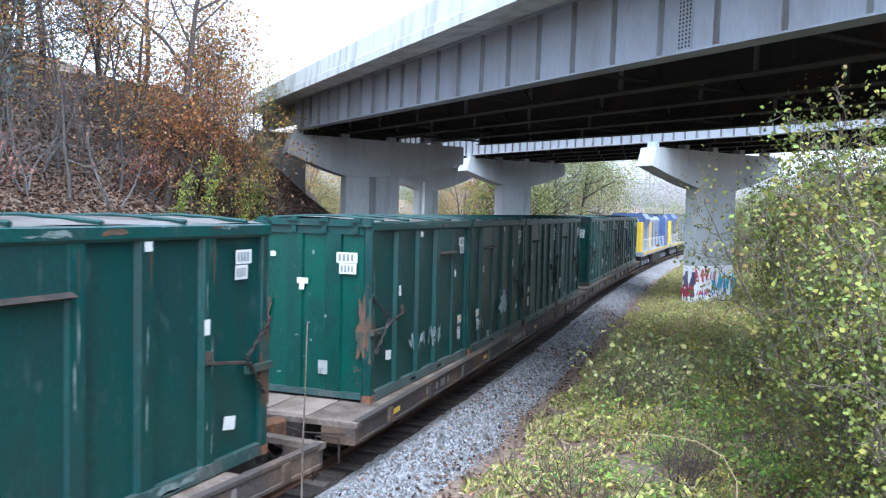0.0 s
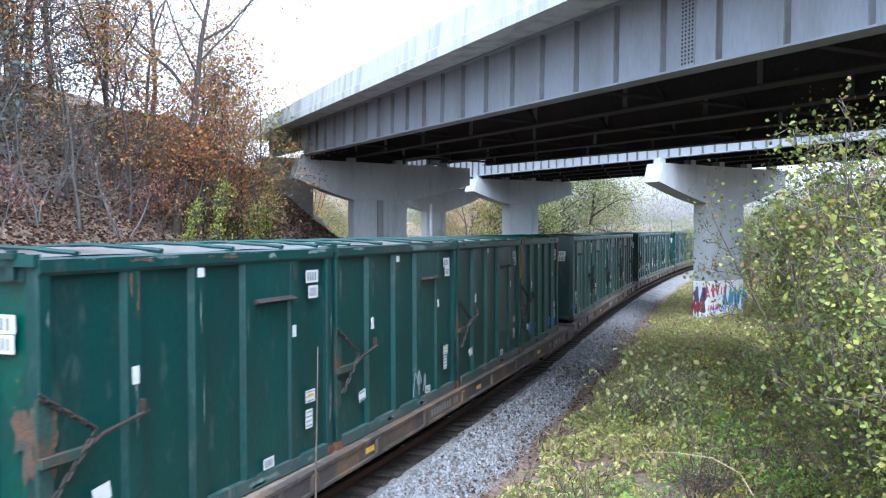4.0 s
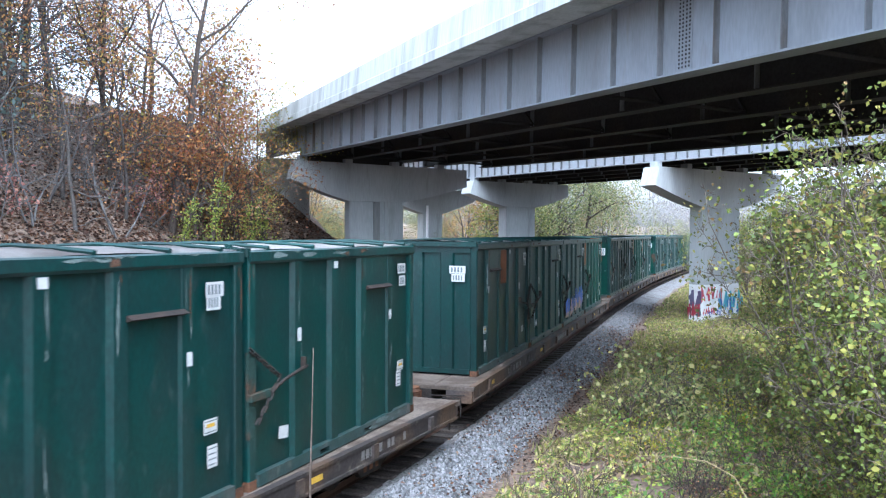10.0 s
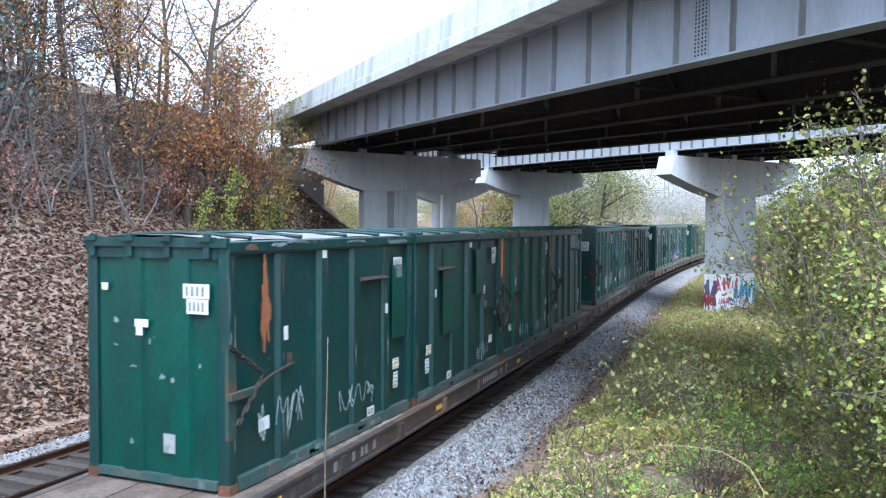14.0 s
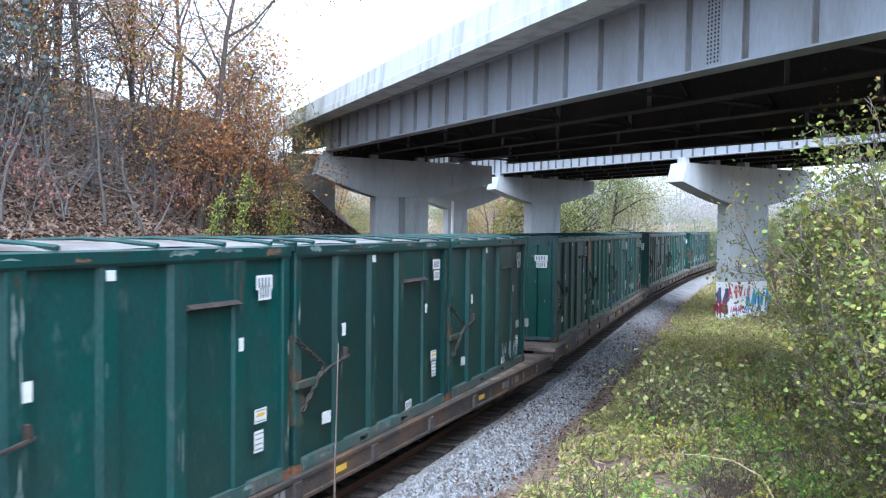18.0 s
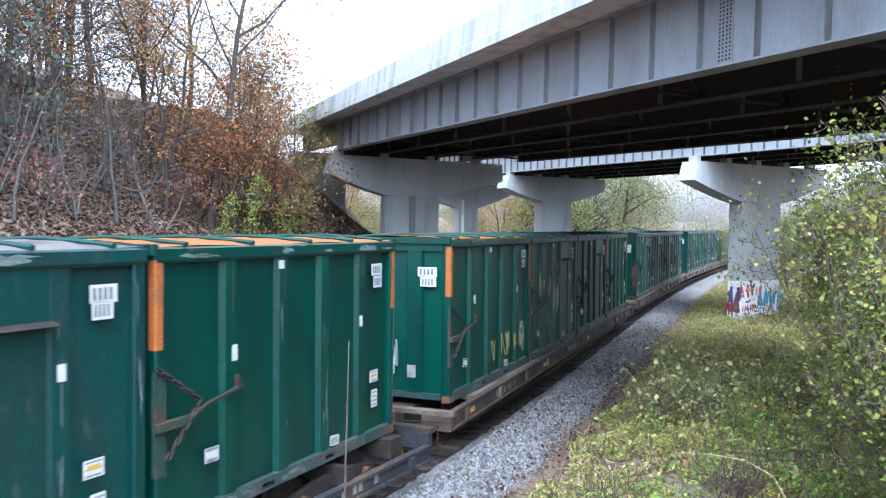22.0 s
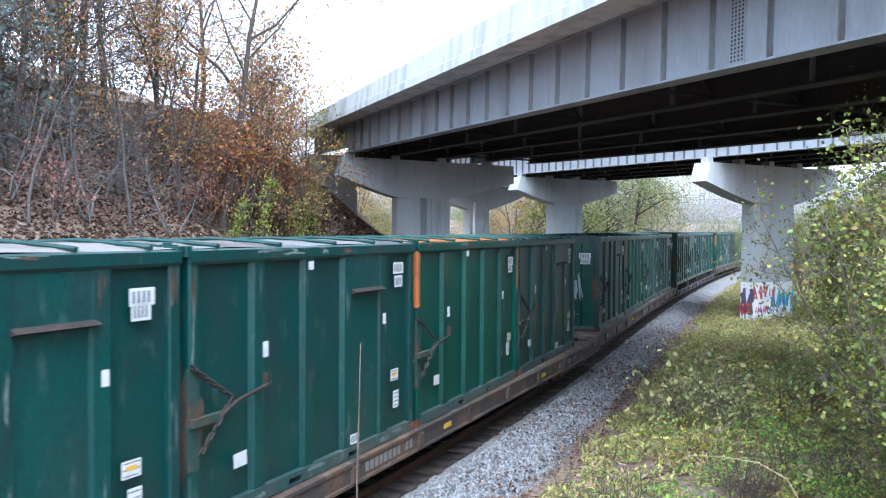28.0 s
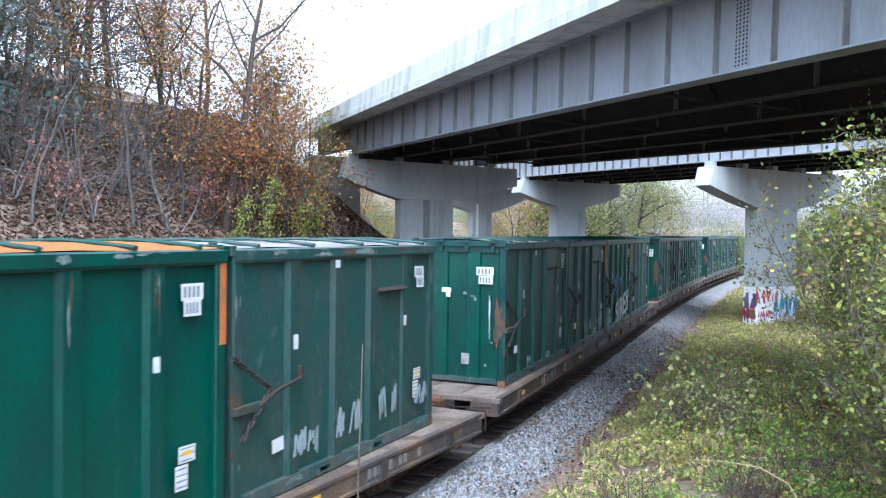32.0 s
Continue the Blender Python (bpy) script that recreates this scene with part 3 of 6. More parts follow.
def pier(origin, u, out, c0, c1, base, haunch, bearings, thick=1.1, col_thick=0.9, flutes=False):
    """A cap of the outline out (across the bridge, height) on a column between c0 and c1."""
    p = thing("bridge_pier", "pale concrete hammerhead bridge pier", "bridge pier", "hammerhead piers", at=frame_of(origin, u))
    n = len(out)
    h = thick / 2
    vs = [(-h, a, z) for a, z in out] + [(h, a, z) for a, z in out]
    fs = [tuple(range(n)), tuple(range(2 * n - 1, n - 1, -1))] + [((i + 1) % n, i, n + i, n + (i + 1) % n) for i in range(n)]
    part("cap", Shape().add(vs, fs), M_CONC, p)
    w = col_thick / 2
    part("column", Shape().box(-w, c0, base, w, c1, haunch - 0.004, chamfer=0.04), M_CONC, p)
    if flutes:
        # broad upright bands stand proud of the column's face
        for a, b in ((0.02, 0.3), (0.44, 0.55), (0.64, 0.98)):
            part("column_band", Shape().box(w, c0 + (c1 - c0) * a, base, w + 0.07, c0 + (c1 - c0) * b, haunch - 0.01), M_CONC_STAIN if a == 0.44 else M_CONC, p)
    for y, zc, zg in bearings:
        part("bearing", Shape().box(-0.25, y - 0.22, zc, 0.25, y + 0.22, zg, chamfer=0.03), M_CONC, p)
    return p


def hammerhead(near, far, top, tip, c0, c1, haunch, far_top=None):
    ft = far_top if far_top else top
    bow = lambda a, b, t, d: (a[0] + (b[0] - a[0]) * t, a[1] + (b[1] - a[1]) * t - d)
    nl, fl, l, r = (near - 0.3, top - tip), (far + 0.02, ft - tip), (c0, haunch), (c1, haunch)
    return [(near, top), (far, ft), fl, bow(fl, r, 0.35, 0.05), bow(fl, r, 0.7, 0.06), r, l, bow(l, nl, 0.3, 0.06), bow(l, nl, 0.65, 0.05), nl]


pier(O1 + U1 * 0.1, U1, hammerhead(-0.4, 9.1, 8.27, 0.95, 2.42, 5.42, 6.24, 8.07), 2.42, 5.42, -0.2, 6.24, [(y, 8.262 - 0.021 * y - 0.02, 8.497 - 0.02 * y) for y in (0.02, 2.45, 5.05, 7.7)], flutes=True)
FAR_SEATS = [(y, 8.28, 8.498) for y in (0, 2.5, 5.0, 7.5, 10.0)]
pier(O2, U2, hammerhead(-0.45, 8.5, 8.28, 0.9, 2.55, 5.3, 6.5), 2.55, 5.3, -0.5, 6.5, FAR_SEATS[:4])
pierR = pier(Vector((-0.3, 45.1, 0)) - U2 * 0.2, U2, hammerhead(-0.35, 10.6, 8.2, 1.0, 3.35, 6.72, 6.1), 3.35, 6.72, -1.2, 6.1, [(y, 8.2, 8.498) for y in (0, 2.5, 5.0, 7.5, 10.0)])
pier(O2 - U2 * 12.0, U2, hammerhead(-0.2, 8.7, 8.28, 0.85, 3.2, 5.2, 6.25), 3.2, 5.2, -0.5, 6.25, FAR_SEATS[:4])
# abutment under the bank end of the nearer bridge
abut = thing("abutment", "pale concrete bridge abutment in the bank", "abutment", at=frame_of(O1 - U1 * 7.6, U1))
part("wall", Shape().box(-1.2, -0.8, 3.2, 0, 2.4, 8.6, chamfer=0.03), M_CONC, abut)
part("ledge", Shape().box(-1.4, -0.9, 8.6, 0.1, 2.5, 9.05, chamfer=0.02), M_CONC, abut)
# whitewashed foot of the track-side pier, with sprayed tags
foot = part("whitewashed_foot", Shape().box(-0.455, 3.345, -1.2, 0.455, 6.725, 1.75, chamfer=0.045), M_WHITEWASH, pierR, "whitewashed foot covered in sprayed tags")


def wall_tag(parent, m, y, z, w, h, paint, seed, strokes, thick):
    """Unreadable sprayed strokes on a wall whose plane is local x-z of m."""
    r = random.Random(seed)
    sh = Shape()
    for k in range(strokes):
        px = y - w / 2 + w * (k + 0.5) / strokes
        pts = [(px, z + r.uniform(-0.45, -0.2) * h)]
        for j in range(5):
            px += r.uniform(-0.5, 0.6) * w / strokes
            pts.append((px, z + (r.uniform(0.1, 0.48) if j % 2 == 0 else r.uniform(-0.48, 0.0)) * h))
        vs, fs = [], []
        for i, (a, b) in enumerate(pts):
            a2, b2 = pts[min(i + 1, len(pts) - 1)]
            a0, b0 = pts[max(i - 1, 0)]
            ln = math.hypot(a2 - a0, b2 - b0) or 1
            dx, dz = (a2 - a0) / ln * thick / 2, (b2 - b0) / ln * thick / 2
            vs += [m @ Vector((a - dz, -0.001 * k, b + dx)), m @ Vector((a + dz, -0.001 * k, b - dx))]
            if i:
                fs.append((2 * i - 2, 2 * i - 1, 2 * i + 1, 2 * i))
        sh.add(vs, fs)
    return tagged(part("spray_tag", sh, paint, parent), "sprayed paint strokes", kind="stuff")


side_face = Matrix.Translation((0.459, 0, 0)) @ pose(0, 0, 0, 0, 0, 90)
end_face = Matrix.Translation((0, 3.341, 0))
wall_tag(foot, side_face, 5.75, 0.78, 1.9, 1.25, M_SPRAY_C, 3, 6, 0.17)
wall_tag(foot, side_face, 5.7, 0.7, 2.0, 0.9, M_SPRAY_B, 13, 7, 0.05)
wall_tag(foot, side_face, 4.15, 1.2, 1.4, 0.95, M_SPRAY_R, 4, 4, 0.12)
wall_tag(foot, side_face, 5.1, 0.15, 3.2, 0.5, M_SPRAY_B, 5, 9, 0.06)
wall_tag(foot, side_face, 4.0, 0.25, 1.3, 0.5, M_SPRAY_R, 6, 5, 0.07)
wall_tag(foot, end_face, 0.0, 0.35, 0.8, 0.9, M_SPRAY_R, 7, 4, 0.14)
wall_tag(foot, end_face, 0.0, 0.95, 0.8, 1.0, M_SPRAY_P2, 8, 4, 0.2)
wall_tag(foot, end_face, 0.0, 0.2, 0.8, 0.9, M_INK, 18, 4, 0.08)

# a slim white marker post and a pole with wires beyond the bridges
post = thing("marker_post", "slim white marker post beyond the bridge", "post", at=pose(-23.0, 62.5, float(ground_z(-23.0, 62.5))))
part("shaft", Shape().tube([(0, 0, -0.3), (0, 0, 7.2)], [0.14, 0.11], 8), M_WHITEWASH, post)
for i in range(2):
    x0, y0, z0 = -60, 120, 9.2 + i * 0.8
    sh = Shape().tube([(x0 + 160 * t, y0 + 14 * t, z0 + 3.0 * (2 * t - 1) ** 2 - 1.5) for t in np.linspace(0, 1, 25)], 0.014, 4)
    thing("overhead_wire", "thin dark overhead wire across the valley", "wire", "overhead wires", shape=sh, material=M_IRON)
bag = Shape()
for k in range(3):
    bag.tube([(-0.3 + 0.1 * k, 0.1 * k, 0.02), (-0.1, 0.05, 0.1 + 0.03 * k), (0.15, -0.05, 0.08), (0.32, 0.05 * k, 0.02)], [0.05, 0.12, 0.1, 0.03], 7)
tagged(new("litter_bag", bag.mesh("litter_bag", M_WHITE, True)), "crumpled white plastic bag lying beside the track", "litter").matrix_basis = pose(-8.6, 11.3, float(ground_z(-8.6, 11.3)) + 0.05)

# ---- plants ----
veg = np.random.default_rng(11)


def leaf_cloud(name, pts, size, material, rg, flat=0.0, wide=0.62):
    """Small folded diamond leaves at the points, sizes about size."""
    pts = np.asarray(pts, float)
    n = len(pts)
    a = rg.normal(size=(n, 3))
    a[:, 2] *= (1 - flat)
    a /= np.linalg.norm(a, axis=1)[:, None] + 1e-9
    up = rg.normal(size=(n, 3)) * (1 - flat) + np.array([0, 0, 1.0]) * (0.4 + 2 * flat)
    b = np.cross(up, a)
    b /= np.linalg.norm(b, axis=1)[:, None] + 1e-9
    c = np.cross(a, b)
    sz = (size * rg.uniform(0.6, 1.35, n))[:, None]
    fold = rg.uniform(0.05, 0.35, n)[:, None]
    v = np.stack([pts - a * sz * 0.5, pts + b * sz * wide * 0.5 + c * sz * fold * 0.4 - a * sz * 0.06, pts + a * sz * 0.5, pts - b * sz * wide * 0.5 + c * sz * fold * 0.4 - a * sz * 0.06], 1).reshape(-1, 3)
    i = np.arange(n) * 4
    tri = np.stack([np.stack([i, i + 1, i + 2], 1), np.stack([i, i + 2, i + 3], 1)], 1).reshape(-1, 3)
    me = bpy.data.meshes.new(name)
    me.vertices.add(len(v))
    me.vertices.foreach_set("co", v.ravel())
    me.loops.add(tri.size)
    me.loops.foreach_set("vertex_index", tri.ravel())
    me.polygons.add(len(tri))
    me.polygons.foreach_set("loop_start", np.arange(len(tri)) * 3)
    me.update(calc_edges=True)
    me.materials.append(material)
    return me


def grow(sh, rg, p, d, length, radius, depth, tips, wander=0.22, droop=0.0, sides=6, kids=(7, 5, 4, 3), start=0.3, angle=(30, 70), reach=1.0):
    """A limb with its branches; tips collects points where leaves may sit."""
    seg = 6 if depth == 0 else (4 if depth < 3 else 2)
    pts, rad = [Vector(p)], [radius]
    d = Vector(d).normalized()
    for i in range(seg):
        d = (d + Vector(rg.normal(0, wander, 3)) * (0.45 if depth == 0 else 1) + Vector((0, 0, 0.05 if depth == 0 else 0.03 - droop))).normalized()
        pts.append(pts[-1] + d * (length / seg))
        rad.append(radius * (1 - 0.8 * (i + 1) / seg) + 0.0015)
    sh.tube(pts, rad, max(3, sides - depth), caps=False)
    if depth >= len(kids):
        tips += [pts[-1], (pts[-1] + pts[-2]) / 2]
        return
    if depth >= 2:
        tips.append(pts[-1])
    for k in range(kids[depth]):
        f = start + (1 - start) * (k + rg.uniform(0.1, 0.9)) / kids[depth] if depth == 0 else rg.uniform(0.2, 1.0)
        x = f * seg
        i = min(int(x), seg - 1)
        q = pts[i].lerp(pts[i + 1], x - i)
        ax = (pts[i + 1] - pts[i]).normalized()
        az = rg.uniform(0, 2 * math.pi)
        e = ax.orthogonal().normalized()
        e = e * math.cos(az) + ax.cross(e) * math.sin(az)
        an = radians(rg.uniform(*angle))
        nd = ax * math.cos(an) + e * math.sin(an)
        grow(sh, rg, q, nd, length * rg.uniform(0.38, 0.6) * reach * (1.15 - 0.5 * f * (depth == 0)), max(rad[i] * rg.uniform(0.35, 0.6), 0.003), depth + 1, tips, wander, droop, sides, kids, start, angle, 1.0 if depth else reach)


def tree_meshes(seed, height, radius, bark, leaf, n_leaves, leaf_size, kids=(9, 5, 4, 3), start=0.3, spread=0.25, wander=0.2, lean=(0, 0), droop=0.0, angle=(30, 70)):
    rg = np.random.default_rng(seed)
    sh, tips = Shape(), []
    grow(sh, rg, (0, 0, -0.3), (lean[0], lean[1], 1), height, radius, 0, tips, wander, droop, 7, kids, start, angle)
    wood = sh.mesh("trunk", bark, True)
    crown = None
    if n_leaves:
        t = np.array([tuple(q) for q in tips])
        # leaves sit in tufts, so that the crown keeps gaps
        keep = t[rg.permutation(len(t))[:max(20, int(len(t) * 0.6))]]
        base = keep[rg.integers(0, len(keep), n_leaves)]
        crown = leaf_cloud("crown", base + rg.normal(0, spread, (n_leaves, 3)), leaf_size, leaf, rg)
    return wood, crown


def plant(name, label, category, meshes, x, y, size=1.0, turn=0.0, group="", sink=0.0, tilt=(0, 0)):
    wood, crown = meshes
    z = float(ground_z(x, y)) - sink
    ob = thing(name, label, category, group, at=pose(x, y, z, tilt[0], tilt[1], turn))
    ob.scale = (size, size, size)
    if wood:
        part("trunk" if category in ("tree", "sapling") else "branchwork", wood, None, ob)
    if crown:
        part("crown" if category in ("tree", "sapling") else "foliage", crown, None, ob)
    return ob


def shrub_meshes(seed, height, leaf, n_leaves, leaf_size, stems=7, spread=0.1, bark=M_BARK, droop=0.03, kids=(5, 4, 3), splay=0.55, thick=0.018, reach=1.0):
    rg = np.random.default_rng(seed)
    sh, tips = Shape(), []
    for k in range(stems):
        az = rg.uniform(0, 2 * math.pi)
        q = rg.uniform(0.15, splay)
        grow(sh, rg, (0.12 * math.cos(az), 0.12 * math.sin(az), -0.1), (q * math.cos(az), q * math.sin(az), 1), height * rg.uniform(0.7, 1.1), thick, 0, tips, 0.25, droop, 5, kids, 0.2, (25, 65), reach)
    t = np.array([tuple(p) for p in tips])
    base = t[rg.integers(0, len(t), n_leaves)]
    return sh.mesh("branchwork", bark, True), leaf_cloud("foliage", base + rg.normal(0, spread, (n_leaves, 3)), leaf_size, leaf, rg, 0.15, 0.75)


# tree forms on the bank: bare grey, rust-leaved, yellowing, grey-green evergreen
T_BARE = [tree_meshes(31 + i, 8 + 1.2 * i, 0.1, M_BARK_DIM, M_L_BROWN, 260, 0.11, kids=(8, 5, 3), start=0.25, wander=0.3, spread=0.2, angle=(45, 95)) for i in range(3)]
T_RUST = [tree_meshes(41 + i, 5.6 + i, 0.1, M_BARK, (M_L_RUST, M_L_MIXED, M_L_RUST)[i], 3000, 0.14, kids=(11, 6, 5, 2), start=0.2, spread=0.24, wander=0.26, angle=(35, 80)) for i in range(3)]
T_TALL = [tree_meshes(51 + i, 15, 0.2, M_BARK, (M_L_MIXED, M_L_RUST, M_L_BROWN)[i], 4600, 0.135, kids=(9, 5, 4, 2), start=0.22, wander=0.22, spread=0.32, angle=(25, 60)) for i in range(3)]
T_MAIN = [tree_meshes(57, 13, 0.2, M_BARK, M_L_MIXED, 2200, 0.13, kids=(9, 5, 4, 3), start=0.42, wander=0.2, spread=0.3, angle=(25, 65), lean=(0.05, 0.1))]
T_YELLOW = [tree_meshes(61 + i, 4.8 + i, 0.07, M_BARK, M_L_YELLOW if i else M_L_LIME, 1900, 0.15, kids=(12, 6, 5, 2), start=0.1, spread=0.26) for i in range(2)]
T_DARK = [tree_meshes(71, 10, 0.16, M_BARK, M_L_GREYGREEN, 5200, 0.2, kids=(22, 7, 4), start=0.1, spread=0.2, droop=0.06, angle=(60, 90))]
T_PINK = [tree_meshes(77, 2.4, 0.03, M_BARK, M_L_PINK, 420, 0.13, kids=(9, 5, 3), start=0.1, spread=0.16)]
T_LEAFY = [tree_meshes(66, 6.8, 0.07, M_BARK, M_L_YELLOWING, 1100, 0.13, kids=(8, 6, 4), start=0.5, spread=0.24, angle=(35, 80))]
T_SAPLING = [tree_meshes(81 + i, 4.0, 0.022, M_BARK_SILVER if i else M_BARK, M_L_BROWN, 40, 0.1, kids=(9, 5, 3), start=0.2, wander=0.22, spread=0.1) for i in range(3)]

BANK_TREES = [
    # form, x, y, size, turn
    ("main", T_MAIN[0], -17.2, 26.7, 1.0, 0), ("leafy", T_LEAFY[0], -17.3, 33.0, 1.0, 0), ("leafy", T_LEAFY[0], -18.6, 32.4, 1.05, 130), ("yellow", T_YELLOW[1], -19.3, 34.4, 0.8, 20), ("yellow", T_YELLOW[0], -18.3, 33.6, 0.6, 200), ("tall", T_TALL[2], -21.5, 29.5, 0.8, 200), ("tall", T_TALL[1], -21.0, 22.0, 0.9, 30), ("tall", T_TALL[2], -19.5, 18.5, 0.85, 130), ("tall", T_TALL[0], -24.0, 26.0, 0.9, 240),
    ("rust", T_RUST[0], -16.9, 28.0, 1.0, 10), ("rust", T_RUST[2], -17.2, 29.4, 0.95, 130), ("mixed", T_RUST[1], -17.9, 29.2, 1.25, 200), ("mixed", T_RUST[1], -19.5, 24.2, 1.0, 90), ("tall", T_TALL[2], -19.4, 25.6, 0.8, 10), ("bare", T_BARE[2], -20.2, 27.6, 1.0, 70), ("bare", T_BARE[0], -18.8, 22.6, 1.0, 170), ("rust", T_RUST[0], -16.6, 29.9, 0.7, 230), ("mixed", T_RUST[1], -18.6, 31.2, 0.95, 300), ("mixed", T_RUST[1], -20.5, 20.4, 0.8, 60),
    ("yellow", T_YELLOW[0], -16.8, 31.6, 0.45, 120), ("mixed", T_RUST[1], -16.5, 30.2, 0.8, 20), ("rust", T_RUST[2], -16.2, 28.2, 0.75, 75), 
    ("bare", T_BARE[0], -16.7, 21.4, 0.85, 40), ("bare", T_BARE[1], -17.6, 24.6, 0.8, 300), ("bare", T_BARE[2], -19.0, 19.2, 0.8, 160), ("bare", T_BARE[1], -18.6, 28.0, 0.75, 20), ("bare", T_BARE[1], -16.3, 17.0, 0.7, 100),
    ("dark", T_DARK[0], -18.6, 12.6, 0.8, 30), ("dark", T_DARK[0], -20.4, 15.4, 0.95, 150), ("dark", T_DARK[0], -21.5, 16.6, 1.0, 0), ("dark", T_DARK[0], -24.5, 19.4, 1.0, 90), ("dark", T_DARK[0], -23.5, 24.0, 0.75, 190), ("pink", T_PINK[0], -16.3, 17.9, 1.0, 0), ("pink", T_PINK[0], -17.0, 25.8, 0.9, 100),
]
LOOKS = {"leafy": "slender tree with yellow and olive leaves beside the bridge", "main": "tall dark trunk with sparse autumn leaves above the line", "bare": "thin grey tree almost bare of leaves on the bank", "tall": "tall dark-barked tree with sparse brown leaves on the bank", "rust": "autumn tree with rust-red and orange leaves", "mixed": "autumn tree with orange and yellow leaves",
         "yellow": "small tree with yellow-green leaves", "dark": "grey-green evergreen tree on the wooded bank", "pink": "small bush with dusky pink leaves on the bank"}
for look_, form, x, y, size, turn in BANK_TREES:
    plant("tree", LOOKS[look_], "tree", form, x, y, size, turn, "trees on the bank")
pool = [("mixed", T_RUST[1:2]), ("tall", T_TALL), ("rust", T_RUST[2:]), ("tall", T_TALL), ("mixed", T_RUST[1:2]), ("tall", T_TALL), ("bare", T_BARE)]
for i in range(46):
    y = veg.uniform(-4, 36)
    x = float(track_x(y)) - veg.uniform(20, 38)
    if y > 30 and x > -26:
        continue
    look_, forms = pool[i % len(pool)]
    plant("tree", LOOKS[look_], "tree", forms[int(veg.integers(0, len(forms)))], x, y, float(veg.uniform(0.65, 1.0)), float(veg.uniform(0, 360)), "trees on the bank")
for i in range(14):
    y = veg.uniform(8, 33)
    x = float(track_x(y)) - veg.uniform(13.5, 21)
    plant("sapling", "thin bare sapling with fine grey twigs on the bank", "sapling", T_SAPLING[i % 3], x, y, float(veg.uniform(0.6, 1.2)), float(veg.uniform(0, 360)), "saplings on the bank", tilt=(float(veg.uniform(-18, 18)), float(veg.uniform(-8, 26))))
S_BARE = [shrub_meshes(131 + i, 3.2, M_L_BROWN, 40, 0.1, 3, 0.15, M_BARK_SILVER, droop=0.06, kids=(5, 4, 2), splay=0.9, thick=0.035, reach=1.0) for i in range(2)]
for i, (x, y, size) in enumerate(((-16.4, 23.2, 1.3), (-16.6, 19.6, 1.3), (-18.6, 21.6, 1.5), (-17.8, 17.2, 1.4), (-17.4, 25.6, 1.1), (-19.8, 18.8, 1.5))):
    plant("bare_shrub", "pale grey leafless shrub with arching twigs on the bank", "shrub", S_BARE[i % 2], x, y, size, i * 83.0, "bare shrubs on the bank")


def ivy_trunk(seed, height):
    """A crooked trunk whose lower part is wrapped in ivy, with a few bare limbs."""
    rg = np.random.default_rng(seed)
    sh, tips = Shape(), []
    grow(sh, rg, (0, 0, -0.4), (0.05, 0, 1), height, 0.12, 0, tips, 0.16, 0.0, 7, (5, 3, 2), 0.45, (30, 60))
    stem = np.array(sh.v[:49]).reshape(7, 7, 3).mean(1)
    n = 900
    f = 6 * 0.75 * rg.random(n) ** 0.8
    k = f.astype(int)
    base = stem[k] + (stem[k + 1] - stem[k]) * (f - k)[:, None]
    lump = 0.1 + 0.2 * (np.sin(f * 3.1 + seed) > 0)
    pts = base + rg.normal(0, 1, (n, 3)) * lump[:, None]
    return sh.mesh("trunk", M_BARK, True), leaf_cloud("crown", pts, 0.12, M_L_IVY, rg)


IVY = [ivy_trunk(141, 5.2), ivy_trunk(142, 4.4)]
for i, (x, y, size, turn, lean) in enumerate(((-15.4, 27.0, 1.0, 0, (4, 12)), (-15.2, 29.2, 1.0, 120, (-3, -8)), (-15.9, 31.4, 1.0, 240, (2, 8)), (-15.6, 25.4, 0.8, 60, (0, 14)))):
    plant("tree", "leaning trunk wrapped in yellow-green ivy at the foot of the bank", "tree", IVY[i % 2], x, y, size, turn, "trees on the bank", tilt=lean)
# a leaning bare sapling by the nearest pier
plant("sapling", "thin pale sapling leaning beside the pier", "sapling", T_SAPLING[1], -17.6, 37.2, 0.85, 40, tilt=(0, 9))

# woods far behind the bridges
F_FORMS = [
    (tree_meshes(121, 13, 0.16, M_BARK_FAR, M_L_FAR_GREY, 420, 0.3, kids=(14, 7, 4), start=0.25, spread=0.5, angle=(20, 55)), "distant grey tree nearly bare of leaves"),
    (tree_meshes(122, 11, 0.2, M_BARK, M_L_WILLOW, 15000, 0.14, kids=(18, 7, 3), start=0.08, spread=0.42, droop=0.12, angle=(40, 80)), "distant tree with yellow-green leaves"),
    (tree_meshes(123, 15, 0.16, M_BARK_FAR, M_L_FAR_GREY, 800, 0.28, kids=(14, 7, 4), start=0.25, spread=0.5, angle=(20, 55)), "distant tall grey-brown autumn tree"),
    (tree_meshes(124, 12, 0.2, M_BARK, M_L_MIXED, 4200, 0.2, kids=(14, 6, 3), start=0.15, spread=0.5), "distant autumn tree with rust-red leaves"),
    (tree_meshes(125, 9, 0.3, M_BARK, M_L_OLIVE, 4200, 0.17, kids=(24, 4, 2), start=0.05, spread=0.18, angle=(60, 95)), "ivy-covered trunk beyond the bridges"),
]
spots = [(float(veg.uniform(-80, 60)), float(veg.uniform(95, 185))) for i in range(110)]
